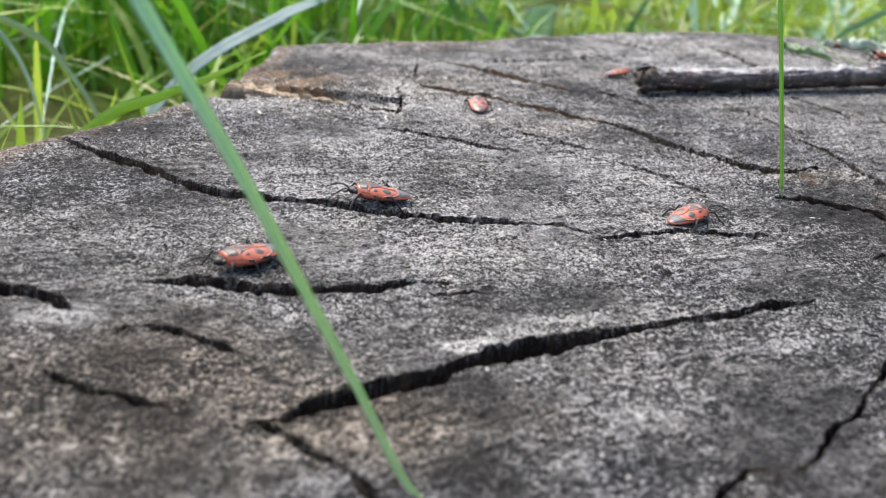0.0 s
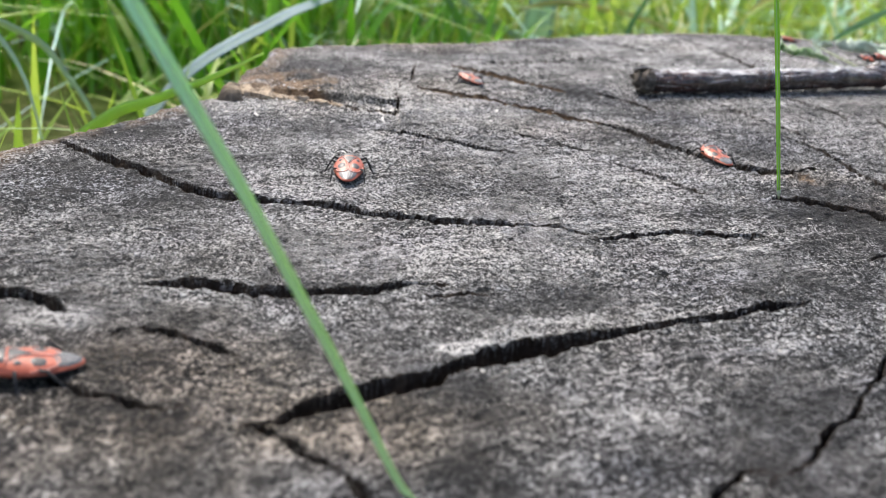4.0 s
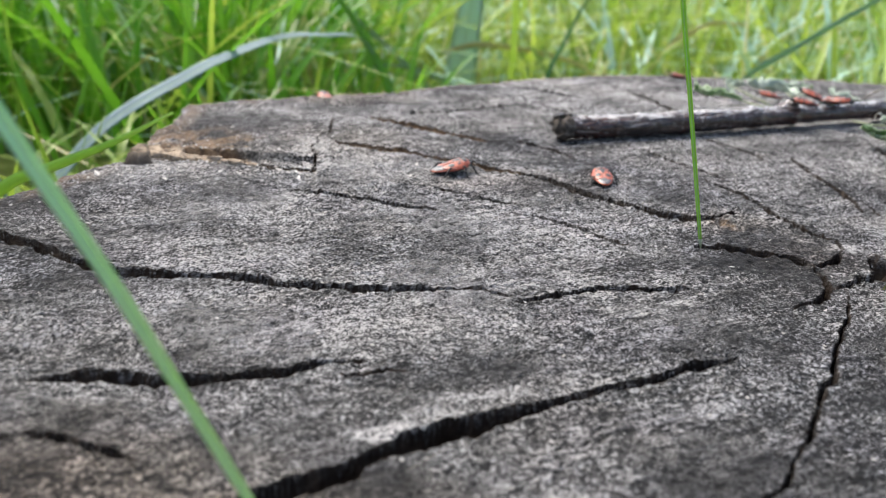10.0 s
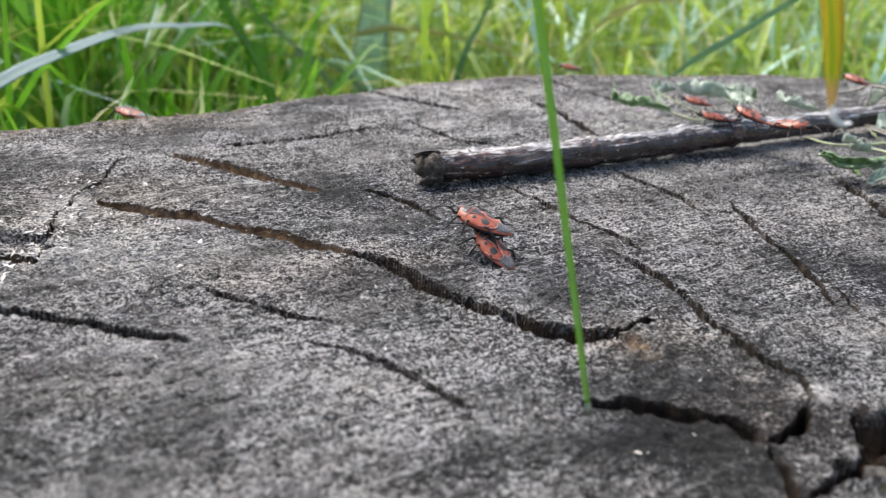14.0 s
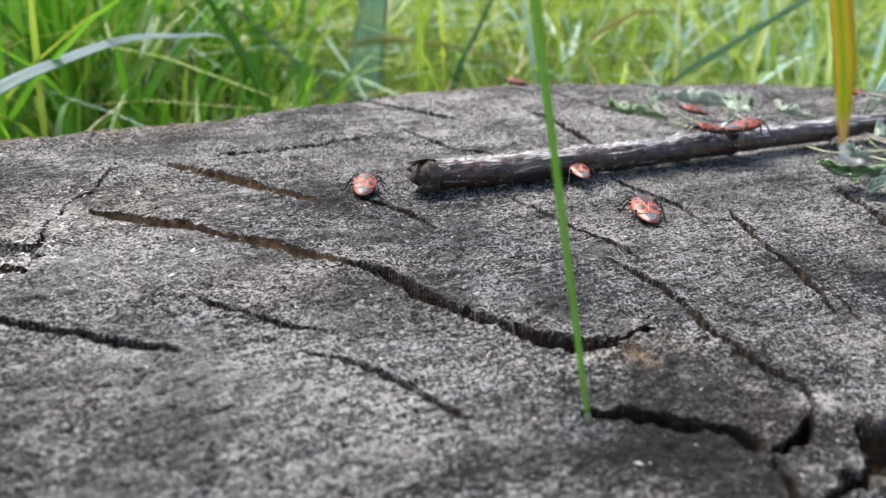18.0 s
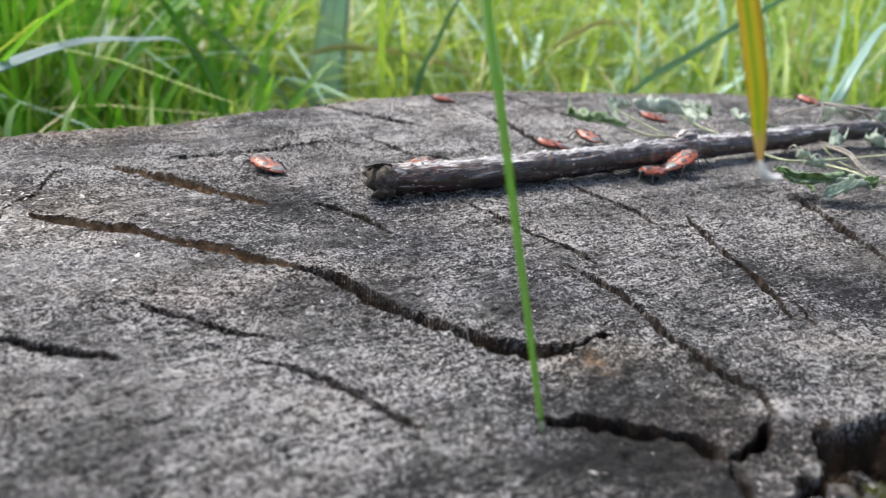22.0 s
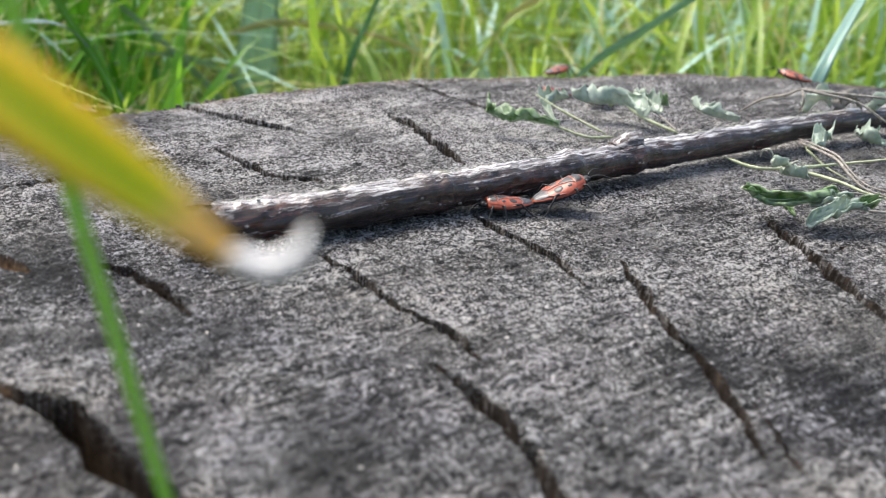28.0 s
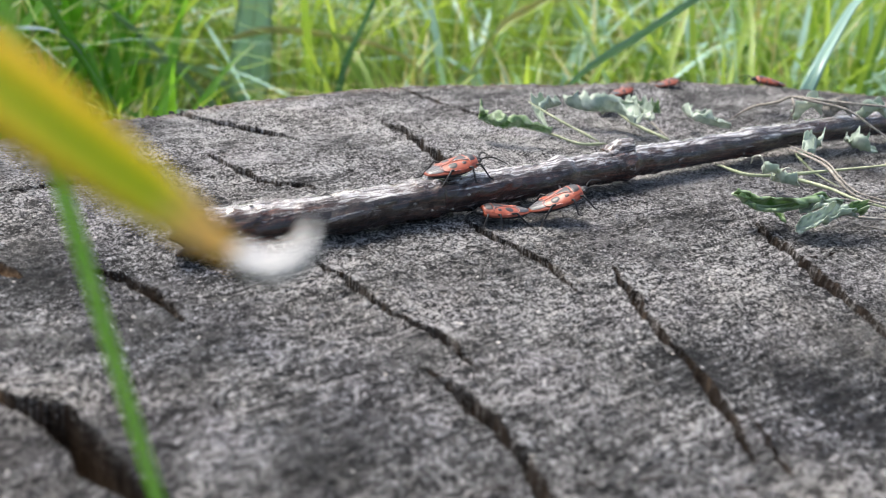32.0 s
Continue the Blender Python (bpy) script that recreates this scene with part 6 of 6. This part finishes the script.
def motions():
    bug_a = [(0, -14.8, 126.2, 0.0, 130, 2), (0.5, -18.7, 119.9, 0.0, 110), (1, -18.6, 120.2, 0.0, 110), (1.5, -25.1, 111.5, 0.0, 112), (2, -28.3, 107.7, 0.0, 117), (2.5, -30.9, 103.3, 0.0, 122), (3, -36.3, 93.7, 0.0, 118), (3.5, -35.8, 94.4, 0.0, 120), (5.5, -37.8, 94.5, 0.0, 35), (6, -42.5, 95.0, 0.0, 60), (7, -51.3, 100.9, 0.0, 80), (32, -51.3, 100.9, 0.0, 80)]
    bug_b = [(0, 5.7, 155.6, 0.0, 98), (0.5, 3.6, 154.4, 0.0, 98), (1, 4.8, 156.2, 0.0, 95), (1.5, 0.7, 164.9, 0.0, 60), (2, 0.1, 166.9, 0.0, 35), (3, 0.3, 166.2, 0.0, 35), (3.5, -0.5, 168.9, 0.0, 20), (5.5, 13.5, 185.9, 0.0, -40), (6, 18.9, 207.3, 0.0, 0), (7, 18.7, 206.8, 0.0, 0), (7.5, 18.6, 208.8, 0.0, -10), (8, 20.6, 206.3, 0.0, -40), (8.5, 41.6, 217.1, 0.0, -75), (9, 47.4, 222.3, 0.0, -70), (9.5, 46.6, 217.6, 0.0, -72), (10, 47.0, 220.2, 0.0, -70), (10.5, 46.1, 218.7, 0.0, -68), (11, 48.1, 222.6, 0.0, -66), (11.5, 60.9, 222.8, 0.0, -75), (12, 72.8, 225.9, 0.0, -74), (12.5, 85.4, 222.6, 2.5, -62, 20), (13, 87.0, 221.3, 3.6, -62, 14), (13.5, 86.9, 219.0, 4.0, -58, 12), (13.75, 88.0, 219.4, 4.0, 0, 12), (14, 89.1, 218.6, 4.2, 55, 12), (14.25, 92.0, 219.3, 3.6, 70, 10), (14.5, 95.0, 220.0, 2.8, 78, 8), (15.5, 112.0, 224.5, 0.5, 15), (16.5, 127.1, 228.7, 0.0, -30), (17, 128.2, 230.1, 0.0, -25), (18, 132.3, 237.2, 0.0, -9), (18.5, 136.1, 267.0, 0.0, 25), (19, 126.5, 257.8, 0.0, 45), (19.5, 110.4, 256.2, 0.0, 62), (20, 95.4, 251.0, 4.0, 60, 14), (20.5, 84.5, 254.2, 7.5, 80), (21, 82.6, 260.2, 5.0, 85), (21.25, 85.3, 266.1, 3.5, 42), (21.5, 88.0, 272.0, 2.0, 0), (22, 99.5, 272.9, 0.8, -70), (23, 100.4, 273.3, 0.8, -75), (24, 101.9, 274.8, 0.6, -72), (25, 103.3, 273.8, 0.8, -72), (25.5, 101.9, 274.0, 0.6, -72), (27.5, 112.9, 271.5, 0.0, -74), (28, 118.6, 273.0, 0.0, -74), (29, 125.3, 274.8, 0.0, -74), (29.33, 127.9, 276.0, 0.0, -23), (29.67, 129.5, 277.5, 0.0, 29), (30, 131.5, 278.0, 0.0, 80), (30.6, 132.4, 277.5, 0.0, 20), (30.8, 132.5, 277.0, 0.0, -20), (31, 132.6, 276.5, 0.0, -60), (31.5, 134.3, 274.0, 3.0, -70), (32, 135.2, 268.7, 7.4, -75)]
    bug_c = [(0, 65.6, 151.3, 0.0, -58), (0.5, 72.0, 157.0, 0.0, -48), (1, 74.0, 158.1, 0.0, -40), (1.5, 77.3, 164.0, 0.0, -30), (2, 80.6, 168.0, 0.0, -10), (2.5, 80.5, 170.3, 0.0, -5), (3, 83.7, 175.7, 0.0, 0), (3.5, 86.9, 188.3, 0.0, 20), (5.5, 83.8, 195.4, 0.0, 15), (6, 84.8, 199.7, -0.8, 75), (7, 83.2, 197.0, -0.8, 60), (8, 83.7, 202.9, -1.2, 60), (8.5, 82.8, 201.0, 0.0, 25), (9, 85.1, 206.7, 0.0, -5), (9.5, 85.7, 212.3, 0.0, 5), (10, 85.3, 213.1, 0.0, -8), (10.5, 87.4, 219.0, 0.0, -10), (11, 88.1, 222.1, 0.0, -16), (11.5, 88.2, 222.0, 0.0, -32), (12, 88.3, 221.8, 0.0, -12), (12.5, 89.5, 219.1, 0.0, 28, 15), (13, 91.0, 216.2, 0.6, 34, 24), (13.5, 91.6, 216.4, 0.6, 34, 26), (14, 90.6, 215.0, 0.6, 30, 24), (14.5, 88.8, 215.7, 0.3, 8, 18), (15.5, 80.9, 232.7, 0.0, 70), (16.5, 74.9, 251.2, 0.0, 25), (17, 74.4, 258.0, 0.0, 25), (18, 74.4, 259.1, 0.0, -14), (18.5, 74.2, 262.1, 0.0, 5), (19, 74.5, 265.2, 0.0, -10), (19.5, 74.9, 266.6, 0.0, -60), (19.8, 75.2, 266.1, 0.0, 10), (20, 75.4, 265.6, 0.0, 70), (20.5, 75.9, 269.5, 0.0, 80), (21, 78.8, 265.9, 0.0, 90), (21.5, 67.4, 272.8, 0.0, 60), (22, 64.3, 278.4, 0.0, 40), (22.5, 60.3, 293.3, 0.0, 20), (23, 58.7, 302.1, 0.0, 0), (24, 62.1, 312.1, 0.0, -38), (25, 64.5, 349.2, 0.0, 0), (25.5, 66.3, 347.1, 0.0, 70), (27.5, 27.7, 384.5, -8.0, 80), (32, 27.7, 384.5, -8.0, 80)]
    bug_d = [(0, 32.4, 226.7, 0.0, 0), (1, 31.8, 232.3, 0.0, 5), (2, 36.5, 255.2, 0.0, -5), (3, 36.2, 254.8, 0.0, 0), (3.5, 35.0, 257.2, 0.0, 25), (5.5, 24.5, 287.8, 0.0, 60), (6, 16.6, 304.9, -1.4, 70), (7, 15.9, 301.9, -1.4, 60), (8, 17.3, 313.3, -1.4, 20), (9, 17.5, 313.3, -1.4, 0), (11, 15.6, 315.2, -1.4, 40), (12, 18.8, 321.1, -1.4, 25), (13, 17.2, 319.2, -1.4, 25), (14, 16.1, 322.8, -1.4, 60), (14.5, 16.3, 322.5, -1.4, 50), (15.5, -2.4, 388.4, -12.0, 40), (16.5, -47.1, 594.8, -60.0, 40), (17.5, -63.9, 677.6, -80.0, 40), (32, -63.9, 677.6, -80.0, 40)]
    bug_f = [(0, 84.4, 276.7, 0.0, -75), (0.5, 88.6, 277.1, 0.0, -75), (1, 101.0, 280.0, 0.0, -75), (3, 108.0, 280.0, 0.0, -70), (6, 120.0, 282.0, 0.0, -70), (9, 134.0, 285.0, 0.0, -60), (11, 150.0, 285.0, 0.0, -60), (14, 152.0, 286.0, 0.0, -60), (18, 153.0, 286.0, 0.0, -50), (20, 153.0, 286.0, 0.0, -40), (21.5, 156.0, 295.0, 0.5, 0), (22.5, 160.5, 307.5, 2.0, 20), (23.75, 180.7, 323.5, 2.5, -25), (25, 200.8, 339.6, 2.0, -70), (27.5, 199.0, 338.4, 1.0, -60), (30, 204.7, 338.9, 1.0, -60), (32, 204.7, 338.9, 1.0, -60)]
    bug_i = [(0, 201.0, 356.2, 0.0, 70), (8, 175.8, 371.0, 0.0, 75), (9, 175.3, 369.8, 0.0, 75), (11, 176.0, 375.7, 0.0, 80), (12, 168.7, 381.4, 0.0, 80), (13, 168.5, 382.5, 0.0, 80), (14, 169.9, 384.7, 0.0, 80), (16.5, 153.5, 377.4, 0.0, 85), (17, 147.4, 373.1, 0.0, 85), (18, 146.3, 374.3, 0.0, 85), (18.5, 143.1, 369.3, 0.0, 85), (19, 139.3, 367.3, 0.0, 85), (20, 137.3, 368.2, 0.0, 85), (21, 129.3, 359.4, 0.0, 85), (22, 128.8, 355.5, 0.0, 85), (23, 129.3, 339.6, 0.0, 85), (24, 118.3, 334.2, 0.0, 75), (25, 101.1, 330.3, 0.0, 80), (25.5, 94.7, 342.7, 0.0, 40), (27.5, 64.2, 364.2, -6.0, 60), (28.5, 57.6, 386.5, -10.0, 70), (32, 57.6, 386.5, -10.0, 70)]
    bug_k = [(0, 177.1, 255.5, 7.5, 80), (11, 179.4, 281.3, 8.0, 80), (13, 178.8, 287.1, 8.0, 80), (14, 170.3, 278.5, 8.0, 80), (16.5, 127.2, 262.7, 7.8, 8, 22), (17, 126.6, 262.4, 7.4, 2, 26), (18, 126.1, 261.5, 2.0, 0), (18.5, 125.7, 261.6, 2.0, 20), (19.5, 122.4, 252.5, 3.0, 0, 25), (20, 127.2, 265.0, 8.0, -10, 24), (21, 145.5, 288.1, 1.5, -60), (21.5, 143.7, 289.8, 1.5, 0), (22, 141.8, 291.4, 1.5, 60), (22.5, 135.9, 305.8, 0.0, 20), (23, 138.1, 329.0, 0.0, -10), (24, 158.6, 337.5, 0.0, -40), (25, 184.6, 374.7, 0.0, 0), (25.5, 189.4, 381.6, 0.0, 30), (26.5, 196.7, 380.6, 0.0, -20), (27.5, 204.0, 379.6, 0.0, -70), (28, 205.2, 380.8, 0.0, -70), (29, 226.2, 376.0, 0.0, -75), (30, 232.3, 373.6, 0.0, -75), (31, 232.4, 372.3, 0.0, -75), (32, 243.2, 370.2, 0.0, -75)]
    bug_h = [(0, 190.9, 304.4, 4.0, 60), (11, 184.9, 311.6, 4.0, 60), (13, 184.6, 313.3, 4.0, 60), (14, 184.1, 313.0, 4.0, 60), (16.5, 185.1, 313.3, 4.0, 60), (17, 183.7, 311.9, 4.0, 60), (18, 184.3, 313.2, 4.0, 60), (20, 183.5, 311.2, 4.0, 60), (22, 184.5, 313.6, 4.0, 50), (23, 185.2, 313.5, 4.0, 40), (24, 185.3, 314.5, 4.0, 20), (25, 187.6, 323.4, 4.0, 0), (25.5, 189.5, 336.6, 3.0, 10), (27.5, 193.0, 354.8, 0.0, 60), (28, 191.3, 351.6, 0.0, 70), (29, 194.0, 358.1, 0.0, 40), (29.5, 200.5, 359.7, 0.0, -10), (30, 207.1, 361.3, 0.0, -60), (31, 213.1, 359.6, 0.0, -70), (32, 220.3, 359.1, 0.0, -70)]
    bug_m = [(0, 177.4, 256.8, 9.0, 30), (11, 241.9, 311.4, 9.0, 30), (14, 246.7, 322.0, 9.0, 30), (16.5, 242.6, 317.8, 9.0, 30), (20, 243.2, 317.4, 9.0, 30), (21, 241.9, 316.2, 9.0, 30), (23, 245.6, 319.3, 9.0, 30), (24, 246.2, 320.0, 9.0, 30), (25, 251.0, 325.4, 9.0, 30), (25.5, 257.8, 333.7, 9.0, 30), (27.5, 251.5, 325.8, 9.0, 30), (28, 253.7, 327.7, 9.0, 30), (29, 254.1, 327.6, 9.0, 30), (30, 254.7, 327.7, 9.0, 30), (31, 251.0, 326.3, 9.0, 50), (32, 253.4, 334.3, 8.0, 70)]
    bug_g = [(0, 188.9, 284.4, 7.2, -83, 1), (7, 191.1, 288.6, 7.8, -68, 7), (8, 196.8, 292.2, 7.7, -121, 6), (9, 202.4, 295.8, 7.6, -175, 5), (10, 195.1, 282.8, 7.4, -132, 3), (11, 187.7, 269.9, 7.2, -90, 1), (12, 186.9, 269.9, 6.2, -155, -8), (13, 189.6, 273.7, 7.4, -166, 3), (14, 187.8, 270.2, 7.6, -145, 5), (16.5, 180.2, 272.2, 7.6, -146, 5), (17, 178.0, 271.7, 8.1, -144, 10), (18, 179.4, 277.3, 8.0, -80), (18.5, 178.7, 275.3, 7.7, -75, 16), (19, 178.4, 274.1, 7.1, -77, 25), (19.5, 177.8, 275.9, 6.6, -70, 24), (20, 175.0, 271.3, 6.0, -69, 23), (21, 172.0, 269.5, 5.4, -69, 23), (21.5, 170.5, 270.9, 3.7, -70, 20), (22, 171.2, 271.7, 2.1, -69, 17), (23, 169.2, 270.0, 2.1, -71, 17), (24, 164.5, 268.7, 1.7, -74, 13), (25, 160.9, 268.3, 1.7, -71, 13), (25.5, 159.6, 269.1, 1.5, -70, 11), (27.5, 155.3, 265.0, 2.2, -86, 17), (28, 154.4, 264.4, 2.4, -90, 18), (29, 153.8, 262.9, 1.9, -90, 15), (30, 154.7, 264.2, 1.7, -86, 13), (31, 156.3, 264.7, 1.6, -84, 12), (32, 154.6, 262.3, 2.3, -93, 18)]
    bug_j = [(0, 177.3, 283.0, 8.8, 97, 17), (7, 180.0, 284.2, 8.2, 112, 11), (8, 190.7, 295.7, 8.3, 59, 12), (9, 201.4, 307.1, 8.4, 5, 13), (10, 188.7, 288.5, 8.6, 48, 15), (11, 176.0, 269.8, 8.8, 90, 17), (12, 182.1, 280.3, 9.8, 25, 26), (13, 186.9, 285.0, 8.6, 14, 15), (14, 181.2, 279.7, 8.4, 35, 13), (16.5, 173.7, 282.1, 8.4, 34, 13), (17, 171.1, 281.2, 7.9, 36, 8), (18, 167.6, 275.3, 8.0, 100), (18.5, 167.4, 272.2, 6.3, 105, 2), (19, 167.3, 271.5, 3.9, 103, -7), (19.5, 166.9, 271.9, 3.4, 110, -6), (20, 164.0, 267.1, 3.0, 111, -5), (21, 161.2, 265.3, 2.6, 111, -5), (21.5, 159.4, 266.9, 1.3, 110, -2), (22, 160.5, 267.7, 0.5, 111, 1), (23, 158.0, 266.2, 0.5, 109, 1), (24, 153.3, 265.4, 0.9, 106, 5), (25, 149.8, 264.5, 0.9, 109, 5), (25.5, 148.5, 265.0, 1.1, 110, 7), (27.5, 143.6, 264.3, 0.5, 94, 1), (28, 142.7, 264.3, 0.5, 90, -0), (29, 142.0, 263.0, 0.7, 90, 3), (30, 142.8, 263.4, 0.9, 94, 5), (31, 144.5, 263.5, 1.0, 96, 6), (32, 143.0, 262.9, 0.5, 87, 0)]
    ant = [(0, -72.2, 113.0, 0.0, 55), (1.75, -72.4, 113.2, 0.0, -13), (3.5, -72.6, 113.3, 0.0, -81), (4.5, -43.8, 117.4, 0.0, -81), (5.5, -9.8, 123.7, 0.0, -80), (6, 6.0, 126.3, 0.0, -73), (6.5, 18.5, 132.1, 0.0, -76), (7, 37.0, 134.0, 0.0, -88), (7.5, 69.3, 133.7, 0.0, -96), (8, 91.7, 128.3, 0.0, -110), (8.5, 109.3, 119.5, 0.0, -109), (9.5, 147.5, 109.3, 0.0, -105), (32, 147.5, 109.3, 0.0, -105)]
    blade = [(0, 78.4, 87.7, 42.8, 64.8, 2.5, 15.2), (13.3, 130.6, 139.9, 50.4, 66.4, 2.5, 7.2), (13.5, 121.6, 145.5, 45.7, 66.4, 2.3, 6.7), (13.6, 111.5, 147.6, 41.5, 66.5, 2.8, 6.5), (13.7, 109.1, 151.1, 44.7, 66.6, 3.2, 6.4), (13.8, 108.4, 152.0, 43.0, 66.7, 3.5, 6.3), (14, 108.7, 154.7, 42.5, 66.7, 3.7, 6.3), (14.5, 107.9, 156.1, 41.3, 65.8, 3.2, 7.2), (16.5, 107.3, 154.8, 38.9, 66.5, 3.2, 7.0), (17, 108.2, 154.1, 37.6, 67.0, 4.3, 6.5), (17.5, 109.7, 154.3, 37.9, 67.2, 4.2, 6.1), (18, 110.5, 154.4, 38.7, 67.6, 3.8, 6.0), (18.5, 111.4, 153.6, 37.6, 67.2, 0.4, 6.1), (19, 109.2, 153.8, 37.2, 67.1, 0.2, 5.5), (19.5, 107.3, 154.3, 37.0, 67.1, 0.3, 5.7), (20, 107.7, 154.2, 36.1, 67.2, 0.2, 5.8), (20.5, 106.7, 155.4, 35.6, 67.1, 0.2, 6.0), (21, 107.1, 155.3, 35.8, 67.3, 0.8, 5.5), (21.5, 107.6, 155.5, 36.7, 67.1, 0.2, 5.5), (22, 107.6, 156.2, 36.5, 66.9, -0.4, 5.1), (22.1, 111.0, 155.4, 36.3, 67.1, 0.3, 4.5), (22.2, 109.8, 156.7, 37.8, 67.1, 0.3, 4.3), (22.3, 108.3, 156.8, 36.1, 67.0, 0.2, 4.2), (22.4, 104.0, 153.2, 37.1, 66.7, -0.3, 4.2), (22.5, 92.1, 154.3, 43.2, 66.7, -0.3, 3.9), (22.6, 84.3, 151.8, 44.4, 66.8, 0.2, 3.7), (22.7, 82.9, 152.5, 44.4, 66.4, -0.7, 4.0), (22.8, 84.6, 152.4, 44.9, 66.4, -0.6, 3.9), (23, 84.1, 152.9, 44.8, 65.0, -3.5, 5.1), (23.4, 83.8, 153.0, 48.2, 65.6, -2.3, 4.4), (23.6, 84.7, 154.5, 52.4, 63.9, -6.2, 5.9), (24, 86.2, 154.3, 62.1, 64.8, -19.2, -5.8), (24.5, 91.8, 149.1, 65.0, 62.3, -26.3, -1.4), (24.9, 99.8, 143.2, 62.6, 63.2, -24.0, -2.7), (25, 86.3, 136.1, 41.5, 61.6, -28.6, 0.0), (25.1, 76.3, 147.6, 59.8, 62.2, -26.9, -1.0), (25.5, 76.4, 154.7, 58.3, 56.8, -37.7, 6.5), (26, 81.5, 151.1, 50.3, 50.2, -45.6, 15.1), (26.7, 85.4, 151.2, 43.6, 48.6, -46.2, 17.3), (27.5, 87.5, 155.4, 43.1, 46.6, -47.0, 19.9), (28, 87.9, 154.9, 43.3, 46.9, -47.1, 19.4), (28.5, 88.5, 155.8, 43.1, 47.0, -47.2, 18.9), (29, 88.7, 155.7, 43.2, 46.7, -47.2, 19.0), (29.5, 88.4, 155.4, 43.3, 46.9, -47.3, 18.9), (30, 88.4, 155.4, 43.3, 47.0, -47.4, 18.8), (30.5, 88.0, 153.7, 43.9, 47.1, -47.5, 19.1), (31, 88.3, 154.3, 43.5, 47.1, -47.4, 19.1), (31.5, 88.4, 154.0, 43.7, 47.2, -47.6, 18.8), (32, 88.3, 154.3, 43.5, 47.3, -47.7, 18.8)]
    for key, rows in (("a", bug_a), ("b", bug_b), ("c", bug_c), ("d", bug_d), ("f", bug_f), ("g", bug_g), ("h", bug_h), ("i", bug_i), ("j", bug_j), ("k", bug_k), ("m", bug_m)):
        crawl(BUGS[key], rows)
    crawl(ANT, ant, 0)
    walk(HANGING, [(t, pose((88.0 + dx) * MM, (159.7 + dy) * MM, 0, rx, ry, 0)) for t, dx, dy, rx, ry in ((0, 0, 0, 0, 0), (23.5, 0, 0, 0, 0), (25, 0.6, -0.2, 0, 0), (25.5, 0.7, 0.6, -1, 0), (27, -0.6, 6.2, -4, 0), (32, -0.6, 6.2, -4, 0))])
    walk(YELLOW, [(t, pose(x * MM, y * MM, z * MM, rx, ry, rz)) for t, x, y, z, rx, ry, rz in blade])


motions()
